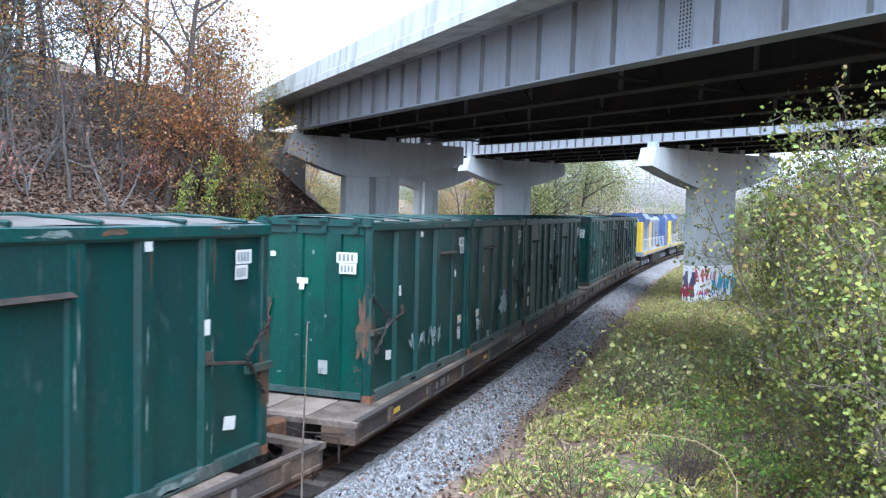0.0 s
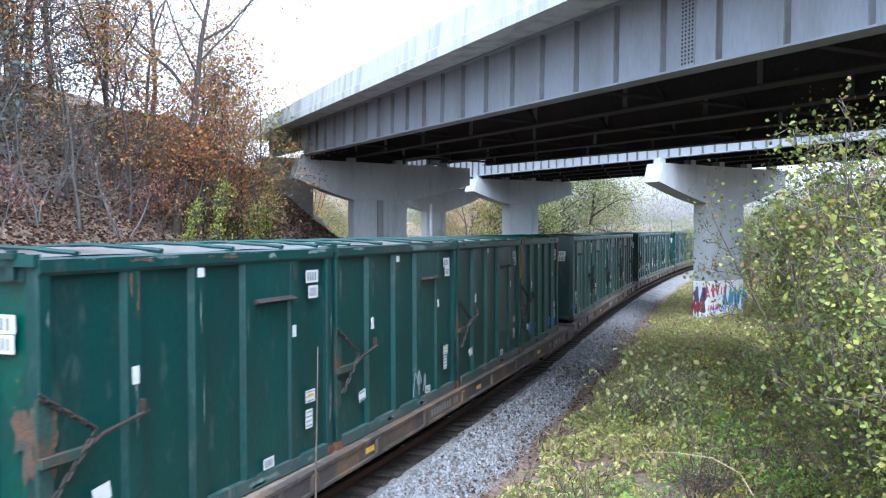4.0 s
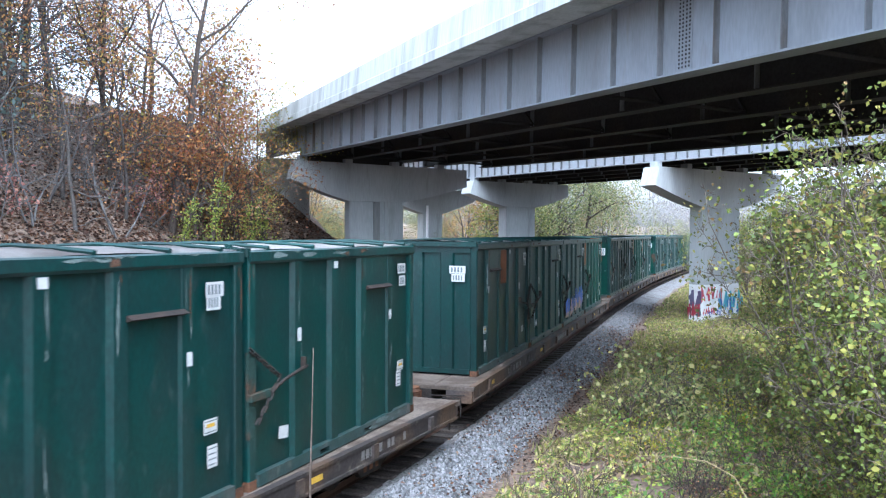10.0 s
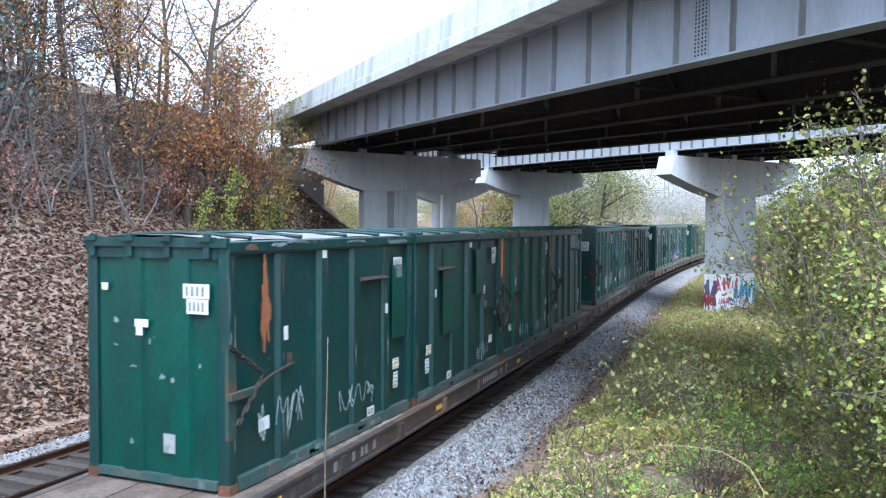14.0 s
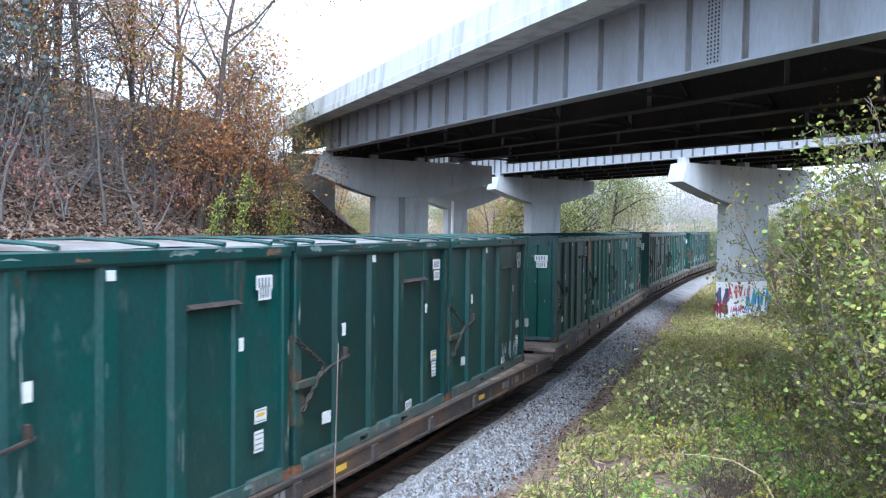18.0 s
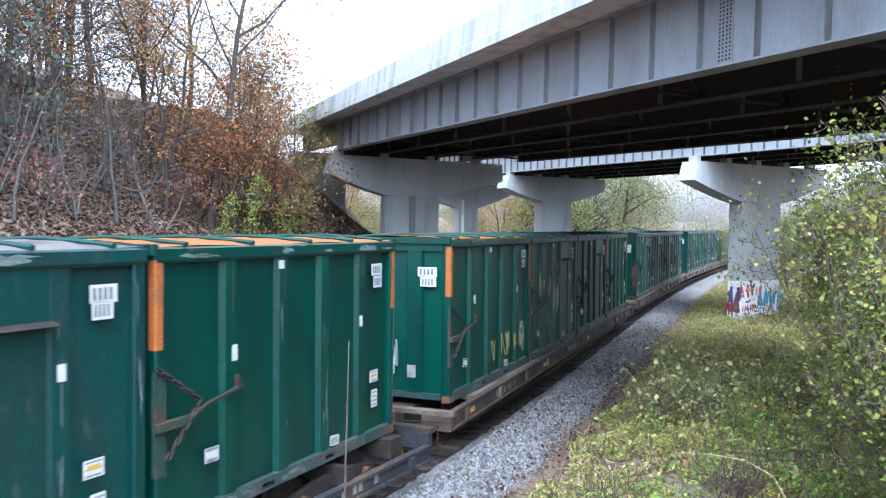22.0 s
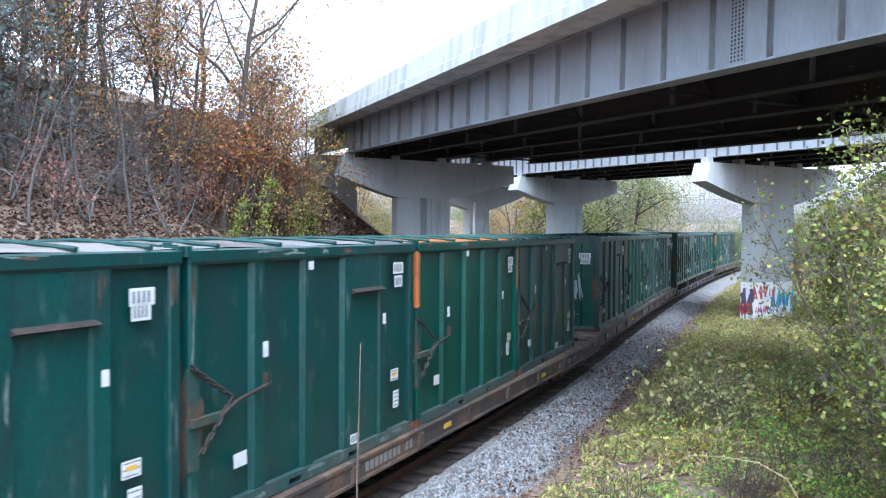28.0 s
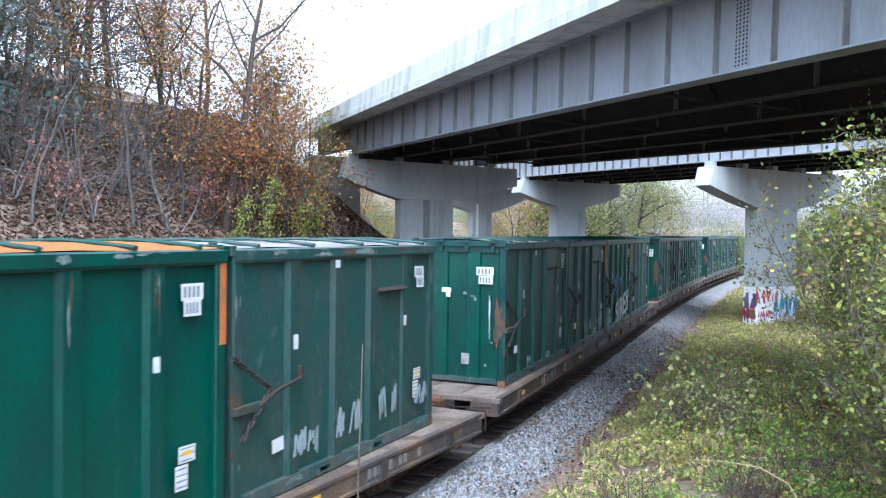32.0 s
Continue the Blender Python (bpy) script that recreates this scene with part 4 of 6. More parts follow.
for i, (x, y) in enumerate(spots):
    if abs(x - float(track_x(min(y, 150)))) < 8 and y < 130:
        continue
    open_side = x > -0.30 * y + 16
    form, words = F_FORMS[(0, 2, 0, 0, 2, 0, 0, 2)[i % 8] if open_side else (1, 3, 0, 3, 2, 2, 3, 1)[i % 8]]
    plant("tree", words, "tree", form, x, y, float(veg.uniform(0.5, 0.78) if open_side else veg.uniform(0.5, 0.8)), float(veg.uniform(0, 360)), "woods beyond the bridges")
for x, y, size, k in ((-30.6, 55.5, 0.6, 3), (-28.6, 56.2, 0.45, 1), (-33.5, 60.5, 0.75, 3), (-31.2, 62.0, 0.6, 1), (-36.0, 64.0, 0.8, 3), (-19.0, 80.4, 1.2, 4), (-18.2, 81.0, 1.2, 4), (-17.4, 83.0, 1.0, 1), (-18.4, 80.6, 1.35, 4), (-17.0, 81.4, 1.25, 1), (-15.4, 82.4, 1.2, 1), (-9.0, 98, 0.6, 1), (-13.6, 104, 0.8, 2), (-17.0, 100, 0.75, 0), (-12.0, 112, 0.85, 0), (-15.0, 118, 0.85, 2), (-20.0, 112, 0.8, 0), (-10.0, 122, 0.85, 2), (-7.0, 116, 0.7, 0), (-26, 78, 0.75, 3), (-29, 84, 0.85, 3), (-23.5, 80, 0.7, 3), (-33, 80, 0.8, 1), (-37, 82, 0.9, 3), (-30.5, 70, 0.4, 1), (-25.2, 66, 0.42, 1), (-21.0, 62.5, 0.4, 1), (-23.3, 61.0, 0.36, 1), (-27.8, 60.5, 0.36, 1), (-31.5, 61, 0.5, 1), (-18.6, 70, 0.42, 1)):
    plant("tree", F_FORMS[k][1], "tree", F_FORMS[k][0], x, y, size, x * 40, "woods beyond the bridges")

# leaf litter on the bank
n = 110000
ly = veg.uniform(0, 42, n)
ld = -7.3 - 21 * veg.random(n) ** 1.4
lx = track_x(ly) + ld
pts = np.stack([lx, ly, ground_z(lx, ly) + 0.03], 1)
tagged(new("fallen_leaves", leaf_cloud("fallen_leaves", pts, 0.16, M_L_LITTER, veg, 0.5, 0.75)), "brown fallen leaves covering the bank", "leaf litter", kind="stuff")
n = 9000
ls = veg.uniform(6, 60, n)
ld = np.where(veg.random(n) < 0.75, veg.normal(3.2, 0.5, n), veg.uniform(1.4, 3.4, n))
ld[:3000] = veg.uniform(-9.2, -6.0, 3000)
# drifts of leaves on the ballast shoulder
heaps = np.stack([veg.uniform(8, 42, 34), veg.uniform(1.7, 3.5, 34)], 1)
pick = veg.integers(0, 34, 2400)
ls[3000:5400] = heaps[pick, 0] + veg.normal(0, 0.9, 2400)
ld[3000:5400] = heaps[pick, 1] + veg.normal(0, 0.3, 2400)
lx, ly = track_x(ls) + ld, ls
pts = np.stack([lx, ly, np.maximum(ground_z(lx, ly), np.interp(ld, [-7.7, -6.9, -6.1, 1.7, 2.3, 3.3, 3.6], [-0.55, -0.32, -0.19, -0.2, -0.32, -0.52, -0.6])) + 0.05], 1)
tagged(new("fallen_leaves", leaf_cloud("fallen_leaves", pts, 0.09, M_L_LITTER, veg, 0.6, 0.75)), "scattered brown leaves beside the ballast", "leaf litter", kind="stuff")

# ballast stones
n = 46000
bs = 7 + 50 * veg.random(n) ** 1.5
bd = 1.5 + 2.2 * veg.random(n) ** 0.9
bd[:4000] = veg.uniform(-7.4, -5.6, 4000)
bd[4000:6000] = veg.uniform(-3.2, -1.4, 2000)
prof_d, prof_z = [-7.7, -6.9, -6.1, 1.7, 2.3, 3.3, 3.6], [-0.55, -0.32, -0.19, -0.2, -0.32, -0.52, -0.46]
bx = track_x(bs) + bd
bz = np.interp(bd, prof_d, prof_z)
base = np.array([(1, 0, 0), (-1, 0, 0), (0, 1, 0), (0, -1, 0), (0, 0, 1), (0, 0, -1)], float)
tri = np.array([(0, 2, 4), (2, 1, 4), (1, 3, 4), (3, 0, 4), (2, 0, 5), (1, 2, 5), (3, 1, 5), (0, 3, 5)])
v = base[None] * veg.uniform(0.6, 1.25, (n, 6, 1)) * veg.uniform(0.022, 0.05, (n, 1, 1)) + veg.normal(0, 0.007, (n, 6, 3))
ang = veg.uniform(0, 6.28, n)
cs_, sn_ = np.cos(ang)[:, None], np.sin(ang)[:, None]
v = np.stack([v[..., 0] * cs_ - v[..., 1] * sn_, v[..., 0] * sn_ + v[..., 1] * cs_, v[..., 2]], -1)
v += np.stack([bx, bs, bz + 0.012], 1)[:, None]
faces = (tri[None] + (np.arange(n) * 6)[:, None, None]).reshape(-1, 3)
me = bpy.data.meshes.new("stones")
me.from_pydata(v.reshape(-1, 3).tolist(), [], faces.tolist())
me.materials.append(M_STONE)
tagged(new("ballast_stones", me), "grey and white crushed ballast stones", "gravel", kind="stuff")

# verge: grass and low weeds
n = 200000
gy = 6 + 90 * veg.random(n) ** 1.6
gd = 3.3 + 11 * veg.random(n) ** 1.2
gx = track_x(gy) + gd
clump = np.sin(gx * 1.7 + 0.5 * gy) * np.sin(gy * 1.3 - 0.7 * gx) + 0.6 * np.sin(gx * 4.1) * np.sin(gy * 3.7)
bare = smooth(13, 22, gy) * 0.6 + 0.3
ok = (clump > 0.15 - bare) & (gd > 3.35 + 0.35 * np.sin(gy * 0.9))
gx, gy, gd, clump = gx[ok], gy[ok], gd[ok], clump[ok]
hh = (0.05 + 0.4 * veg.random(len(gx)) * np.clip(0.45 + clump, 0.15, 1.3)) * (0.4 + 0.6 * smooth(3.5, 5.0, gd))
pts = np.stack([gx, gy, ground_z(gx, gy) + hh], 1)
tagged(new("verge_weeds", leaf_cloud("verge_weeds", pts, 0.14, M_GRASS, veg, 0.1, 0.4)), "low grass and weeds along the verge", "weeds", kind="stuff")
blades = veg.integers(0, len(gx), 11000)
bl = np.stack([gx[blades], gy[blades], ground_z(gx[blades], gy[blades]) + 0.18], 1)
tagged(new("grass_blades", leaf_cloud("grass_blades", bl + veg.normal(0, 0.06, bl.shape), 0.42, M_STRAW, veg, -0.6, 0.06)), "dry straw-coloured grass blades on the verge", "grass", kind="stuff")


n = 5200
spot = np.stack([veg.uniform(3.6, 9.6, 60), 8 + 22 * veg.random(60) ** 1.4], 1)
pk = veg.integers(0, 60, n)
qx, qy = spot[pk, 0] + veg.normal(0, 0.28, n), spot[pk, 1] + veg.normal(0, 0.35, n)
pts = np.stack([qx, qy, ground_z(qx, qy) + 0.1 + 0.5 * veg.random(n)], 1)
tagged(new("verge_weeds", leaf_cloud("verge_weeds", pts, 0.085, M_L_GREEN, veg, 0.35, 0.7)), "broad-leaved green weeds in patches on the verge", "weeds", kind="stuff")


# brown dead leaves lying in drifts between the weeds
n = 9000
spot = np.stack([veg.uniform(3.3, 9.2, 70), 8 + 28 * veg.random(70) ** 1.2], 1)
pk = veg.integers(0, 70, n)
qx, qy = spot[pk, 0] + veg.normal(0, 0.32, n), spot[pk, 1] + veg.normal(0, 0.5, n)
pts = np.stack([qx, qy, ground_z(qx, qy) + 0.04 + 0.22 * veg.random(n) ** 2], 1)
tagged(new("fallen_leaves", leaf_cloud("fallen_leaves", pts, 0.085, M_L_BROWN, veg, 0.5, 0.75)), "brown dead leaves in drifts on the verge", "leaf litter", kind="stuff")


S_LOW = [shrub_meshes(91 + i, 1.3, (M_L_YELLOW, M_L_GREEN, M_L_LIME)[i], 420, 0.085, 7, kids=(4, 3, 2), bark=M_BARK_BROWN) for i in range(3)]
S_TALL = [shrub_meshes(101 + i, 3.6, (M_L_OLIVE, M_L_OLIVE, M_L_THICKET)[i % 3], 7600, 0.043, 13, 0.13, splay=0.2, kids=(11, 5, 3), reach=0.42, droop=0.02, bark=M_BARK_BROWN) for i in range(3)]
S_TWIG = [shrub_meshes(111 + i, 1.5, M_L_BROWN, 110, 0.06, 9, 0.08, M_BARK, splay=0.8) for i in range(2)]
SHRUBS = [(4.35, 18.8, 1.45, 2), (5.0, 19.6, 1.0, 2), (5.7, 17.6, 0.95, 2), (5.3, 15.6, 0.6, 0), (6.4, 14.6, 0.6, 2), (6.9, 15.8, 0.85, 1), (7.0, 12.6, 0.5, 0), (7.8, 13.8, 0.7, 1), (6.3, 20.5, 0.9, 2), (5.0, 22.5, 0.8, 0),
          (8.0, 11.2, 0.55, 2), (8.6, 12.2, 0.7, 1), (8.7, 10.0, 0.6, 0), (6.6, 18.2, 0.8, 0), (7.5, 9.6, 0.4, 1), (6.7, 10.6, 0.35, 0), (6.0, 12.4, 0.4, 2), (5.2, 13.4, 0.35, 1), (6.2, 24.0, 0.8, 2), (7.0, 22.5, 0.9, 1), (4.6, 26.0, 0.6, 0), (5.6, 28.5, 0.7, 2)]
WORDS = ["low shrub with yellow autumn leaves on the verge", "low shrub with green leaves on the verge", "low shrub with pale lime leaves on the verge"]
for i, (x, y, size, k) in enumerate(SHRUBS):
    plant("shrub", WORDS[k], "shrub", S_LOW[k], x, y, size, i * 77.0, "shrubs on the verge")
for i in range(6):
    y = float(veg.uniform(8, 22))
    plant("brush", "tangled brown brush stems on the verge", "brush", S_TWIG[i % 2], float(veg.uniform(5.0, 9.3)) - 0.06 * y, y, float(veg.uniform(0.5, 0.95)), i * 53.0, "brush on the verge")
THICKET = [(9.6, 9.4, 1.2, 0), (9.7, 8.2, 1.3, 1), (9.3, 11.2, 1.15, 2), (9.5, 11.6, 1.45, 0), (9.0, 13.4, 1.1, 1), (9.2, 14.0, 1.6, 2), (8.7, 16.0, 1.15, 0), (9.1, 16.8, 1.65, 1), (8.3, 18.6, 1.1, 2), (8.8, 19.8, 1.5, 0),
           (8.0, 21.4, 1.05, 1), (8.6, 23.0, 1.5, 2), (8.6, 24.6, 1.1, 0), (9.0, 27.0, 1.4, 1), (8.9, 28.6, 1.1, 2), (9.9, 13.0, 1.7, 0), (9.8, 17.0, 1.8, 1), (9.4, 22.0, 1.7, 2), (9.2, 32.0, 1.4, 0), (9.4, 29.0, 1.7, 1), (8.9, 34.0, 1.1, 1), (10.4, 10.2, 1.5, 2), (9.0, 25.5, 1.7, 0), (9.0, 37.5, 1.4, 2),
           (7.4, 50.5, 1.5, 0), (8.6, 42, 1.5, 1), (6.6, 53, 1.7, 2), (8.0, 48, 1.7, 0), (7.2, 47, 1.8, 1), (6.0, 58, 2.0, 0), (6.8, 56, 2.0, 2), (5.4, 60, 1.6, 1), (4.6, 64, 1.8, 0), (2.0, 72, 2.0, 0), (4.4, 76, 2.2, 2), (7.2, 70, 2.2, 1), (0.4, 82, 2.0, 2), (3.2, 88, 2.3, 0), (9.2, 58, 2.0, 1), (6.6, 84, 2.3, 2), (10.6, 46, 1.9, 0), (11.0, 36, 1.8, 2)]
for i, (x, y, size, k) in enumerate(THICKET):
    plant("tall_shrub", "tall thicket shrub with yellowing leaves" if k != 1 else "tall thicket shrub with olive-green leaves", "shrub", S_TALL[k], x, y, size, i * 61.0, "thicket beside the line")

# dead weed stalks close to the camera
for i, (x, y, h, lean) in enumerate(((4.78, 5.34, 3.3, 0.5), (5.0, 6.4, 1.5, 3), (4.3, 5.6, 1.0, -2))):
    z = float(ground_z(x, y))
    rg = np.random.default_rng(200 + i)
    sh = Shape()
    pts = [Vector((0, 0, -0.1))] + [Vector((rg.normal(0, 0.012), rg.normal(0, 0.012), h * (k + 1) / 7)) for k in range(7)]
    sh.tube(pts, [0.011, 0.0105, 0.01, 0.0095, 0.009, 0.008, 0.006, 0.004], 5)
    ob = thing("weed_stalk", "dry brown weed stalk beside the track", "weed", "dry weed stalks", at=pose(x, y, z, 0, lean, 0))
    part("stalk", sh, M_DECK, ob)

# one dry stem arching over the verge
arch = Shape().tube([(7.62, 10.48, float(ground_z(7.62, 10.48)) - 0.05), (7.55, 10.49, 1.4), (7.38, 10.54, 1.66), (7.05, 10.54, 1.81), (6.65, 10.48, 1.84), (6.25, 10.4, 1.82)], [0.009, 0.008, 0.007, 0.006, 0.005, 0.003], 5)
thing("arching_stem", "dry straw-coloured stem arching over the verge", "weed stem", shape=arch, material=M_STRAW_STEM)

# ---- the train: flatcars with four rubbish containers each ----
CW, CL, CH = 2.5, 5.87, 3.5
PITCH = 5.97
DECK_Z = 0.9
MOVING = []  # (thing, distance of its car's middle behind the head point, pose on its car, half bogie spacing)
X1 = CW / 2


def ledge(y0, y1, z, out=0.07):
    return Shape().add([(X1, y0, z + 0.05), (X1, y1, z + 0.05), (X1 + out, y1, z), (X1 + out, y0, z), (X1, y0, z - 0.03), (X1, y1, z - 0.03)],
                       [(0, 1, 2, 3), (3, 2, 5, 4), (0, 3, 4), (1, 5, 2), (0, 4, 5, 1)])


def chain(points, r=0.022):
    """Links strung along a line of points."""
    sh = Shape()
    for a, b in zip(points[:-1], points[1:]):
        a, b = Vector(a), Vector(b)
        n = max(2, int((b - a).length / 0.09))
        for i in range(n):
            p, q = a.lerp(b, (i + 0.05) / n), a.lerp(b, (i + 1.1) / n)
            side = Vector((0.02, 0.012, 0)) if i % 2 else Vector((0.004, 0.0, 0.024))
            sh.tube([p + side, q + side], r * 0.6, 4)
            sh.tube([p - side, q - side], r * 0.6, 4)
    return sh


def container(paint, style, cs=1):
    """One open-top rubbish container; its door end lies at -y. style 'N': side hatch; 'O': close ribs and orange marks; cs: the side with hatch and latch."""
    c = thing("rubbish_container", {0: "dull green steel rubbish container with side hatches on a flatcar", 1: "dark green steel rubbish container with side hatches on a flatcar",
              2: "bright green steel rubbish container with orange corner strips on a flatcar", 3: "faded grey-green steel rubbish container on a flatcar"}[paint], "container", "rubbish containers on the train")
    g = GREENS[paint]
    # door ends take the fresher bright green, partly for the light they catch
    lit_end_paint = GREENS[2] if style == "N" and cs > 0 else g
    h, y1 = CH, CL / 2
    inx = X1 - 0.085
    body = Shape()
    o, q, lo, hi = (inx, y1 - 0.07), (inx - 0.05, y1 - 0.12), 0.16, h - 0.2
    ring = lambda e, z: [(-e[0], -e[1], z), (e[0], -e[1], z), (e[0], e[1], z), (-e[0], e[1], z)]
    vs = ring(o, lo) + ring(o, hi) + ring(q, hi) + ring(q, lo + 0.06)
    fs = [(3, 2, 1, 0), (12, 13, 14, 15)]
    for a in (0, 4, 8):
        fs += [(a + i, a + (i + 1) % 4, a + 4 + (i + 1) % 4, a + 4 + i) for i in range(4)]
    body.add(vs, fs)
    part("body", body, g, c)
    post = Shape().box(-0.09, -0.09, 0.14, 0.09, 0.09, h - 0.12, chamfer=0.02).mesh("corner_post", g)
    foot = Shape().box(-0.1, -0.1, 0.0, 0.1, 0.1, 0.14, chamfer=0.015).mesh("corner_casting", M_RUST)
    for sx in (-1, 1):
        for sy in (-1, 1):
            p = part("corner_post", post, g, c, at=Matrix.Translation((sx * (X1 - 0.09), sy * (y1 - 0.09), 0)))
            part("corner_casting", foot, M_RUST, p)
            if style == "O":
                xa, xb, ya, yb = *sorted((-0.03 * sx, 0.097 * sx)), *sorted((-0.03 * sy, 0.097 * sy))
                part("marker_strip", Shape().box(xa, ya, h - 1.25, xb, yb, h - 0.2, chamfer=0.015), M_ORANGE, p, "orange painted strip")
    # hat-section ribs on the sides
    a, b = 0.16, 0.11
    vs = [(-0.09, -a, 0.14), (0.0, -b, 0.14), (0.0, b, 0.14), (-0.09, a, 0.14)]
    vs += [(x, y, h - 0.2) for x, y, _ in vs]
    rib = Shape().add(vs, [(3, 2, 1, 0), (4, 5, 6, 7), (0, 1, 5, 4), (1, 2, 6, 5), (2, 3, 7, 6)]).mesh("side_rib", g)
    hidden = Shape()
    for yr in (1.35, 2.52, 3.6, 4.74):
        y = yr - y1
        part("side_rib", rib, g, c, at=pose(cs * (X1 - 0.004), y, 0, 0, 0, 0 if cs > 0 else 180))
        hidden.box(min(-cs * (X1 - 0.09), -cs * (X1 - 0.004)), y - 0.14, 0.14, max(-cs * (X1 - 0.09), -cs * (X1 - 0.004)), y + 0.14, h - 0.2)
    part("far_side_ribs", hidden, g, c)
    # ribs on the ends
    vs = [(-0.2, 0.07, 0.14), (-0.16, 0.0, 0.14), (0.16, 0.0, 0.14), (0.2, 0.07, 0.14)]
    vs += [(x, y, h - 0.25) for x, y, _ in vs]
    erib = Shape().add(vs, [(3, 2, 1, 0), (4, 5, 6, 7), (0, 1, 5, 4), (1, 2, 6, 5), (2, 3, 7, 6)]).mesh("end_rib", g)
    erib_door = erib.copy()
    erib_door.materials[0] = lit_end_paint
    for x in (-0.42, 0.42):
        part("end_rib", erib_door, lit_end_paint, c, at=Matrix.Translation((x, -y1 + 0.004, 0)))
        part("end_rib", erib, g, c, at=pose(x, y1 - 0.004, 0, 0, 0, 180))
    # rails: a deep top rail with a lip, a bottom rail with fork pockets
    for sx in (-1, 1):
        o = [(X1 - 0.1, h - 0.2), (X1 - 0.005, h - 0.24), (X1 + 0.03, h - 0.2), (X1 + 0.03, h - 0.07), (X1 - 0.02, h - 0.05), (X1 - 0.1, h - 0.05)]
        part("top_rail", Shape().prism([(sx * x, z) for x, z in o][::sx], -y1 + 0.01, y1 - 0.01), g, c)
        br = Shape()
        for ya, yb in ((-y1 + 0.2, -0.95), (-0.65, 0.65), (0.95, y1 - 0.2)):
            br.box(min(sx * (X1 - 0.08), sx * (X1 + 0.02)), ya, 0.02, max(sx * (X1 - 0.08), sx * (X1 + 0.02)), yb, 0.2)
        for ya, yb in ((-0.95, -0.65), (0.65, 0.95)):
            br.box(min(sx * (X1 - 0.08), sx * (X1 + 0.02)), ya, 0.13, max(sx * (X1 - 0.08), sx * (X1 + 0.02)), yb, 0.2)
            br.box(min(sx * (X1 - 0.08), sx * (X1 + 0.02)), ya, 0.02, max(sx * (X1 - 0.08), sx * (X1 + 0.02)), yb, 0.045)
        part("bottom_rail", br, M_RAIL_PAINT, c, "scuffed pale bottom rail")
    for sy in (-1, 1):
        part("end_top_rail", Shape().box(-X1 + 0.18, min(sy * (y1 - 0.1), sy * y1), h - 0.3, X1 - 0.18, max(sy * (y1 - 0.1), sy * y1), h - 0.14), g, c)
        part("end_bottom_rail", Shape().box(-X1 + 0.2, min(sy * (y1 - 0.12), sy * (y1 + 0.01)), 0.05, X1 - 0.2, max(sy * (y1 - 0.12), sy * (y1 + 0.01)), 0.17), M_RAIL_PAINT if sy < 0 else g, c)
    # lid: crowned sheet with cross bars
    lid = Shape()
    cols, k = 8, 9
    for j in range(k):
        y = -y1 + 0.02 + (CL - 0.04) * j / (k - 1)
        for i in range(cols + 1):
            x = -X1 + 0.04 + (CW - 0.08) * i / cols
            lid.v.append((x, y, h - 0.045 + 0.07 * (1 - (2 * i / cols - 1) ** 2) + 0.012 * math.sin(3.1 * i + 1.7 * j)))
    for j in range(k - 1):
        for i in range(cols):
            q = j * (cols + 1) + i
            lid.f.append((q, q + 1, q + cols + 2, q + cols + 1))
    L = part("lid", lid, M_ORANGE if style == "O" else M_LID, c, "orange painted lid" if style == "O" else "grimy weathered lid", smooth=True)
    bar = Shape().tube([(-X1 + 0.02, 0, 0.01), (-0.6, 0, 0.05), (0, 0, 0.075), (0.6, 0, 0.05), (X1 - 0.02, 0, 0.01)], 0.035, 5).mesh("cross_bar", g)
    for j in (-2.4, -1.1, 0.3, 1.5, 2.5):
        part("cross_bar", bar, g, L, at=Matrix.Translation((0, j, h - 0.03)))
    for sy in (-1, 1):
        part("lid_edge", Shape().box(-X1, sy * y1 - 0.06, h - 0.14, X1, sy * y1 + 0.06, h - 0.012, chamfer=0.015), g, c)
    if style == "N":
        # hinge lugs over the door end
        lug = Shape().box(-0.05, -0.06, -0.28, 0.05, 0.02, 0.03, chamfer=0.01).box(-0.11, -0.1, -0.06, 0.11, 0.05, 0.0).mesh("hinge_lug", g)
        for x in (-1.1, -0.42, 0.25, 0.92):
            part("hinge_lug", lug, g, c, at=Matrix.Translation((x, -y1, h)))
        part("door_panel", Shape().box(-X1 + 0.2, -y1 + 0.058, 0.17, X1 - 0.2, -y1 + 0.069, h - 0.3), lit_end_paint, c)
        for sx in (cs,):
            # hatch near the closed end: a flush door with a drip ledge
            ya, yb = 3.74 - y1, 4.6 - y1
            ha = Shape().box(X1 - 0.07, ya, 0.2, X1 - 0.05, yb, h - 0.83).box(X1 - 0.07, ya - 0.02, h - 0.78, X1 - 0.012, yb + 0.02, h - 0.22)
            le = ledge(ya - 0.06, yb + 0.06, h - 0.81, 0.1)
            if sx == -1:
                for q in (ha, le):
                    q.v = [(-x, y, z) for x, y, z in q.v]
                    q.f = [f[::-1] for f in q.f]
            hp = part("hatch", ha, g, c)
            part("drip_ledge", le, M_IRON, hp, "dark drip ledge")
    # latch with its bar and chains at the door end
    for sx in (cs,):
        lp = Shape().box(X1 - 0.02, -y1 - 0.03, 1.3, X1 + 0.07, -y1 + 0.58, 1.4, chamfer=0.01).box(X1 - 0.05, -y1 - 0.015, 0.75, X1 + 0.006, -y1 + 0.16, 2.0)
        ba = Shape().tube([(X1 + 0.08, -y1 + 0.5, 1.38), (X1 + 0.11, -y1 + 0.75, 1.5), (X1 + 0.06, -y1 + 1.5, 1.6)], 0.028, 5).box(X1, -y1 + 1.4, 1.57, X1 + 0.08, -y1 + 1.45, 1.75)
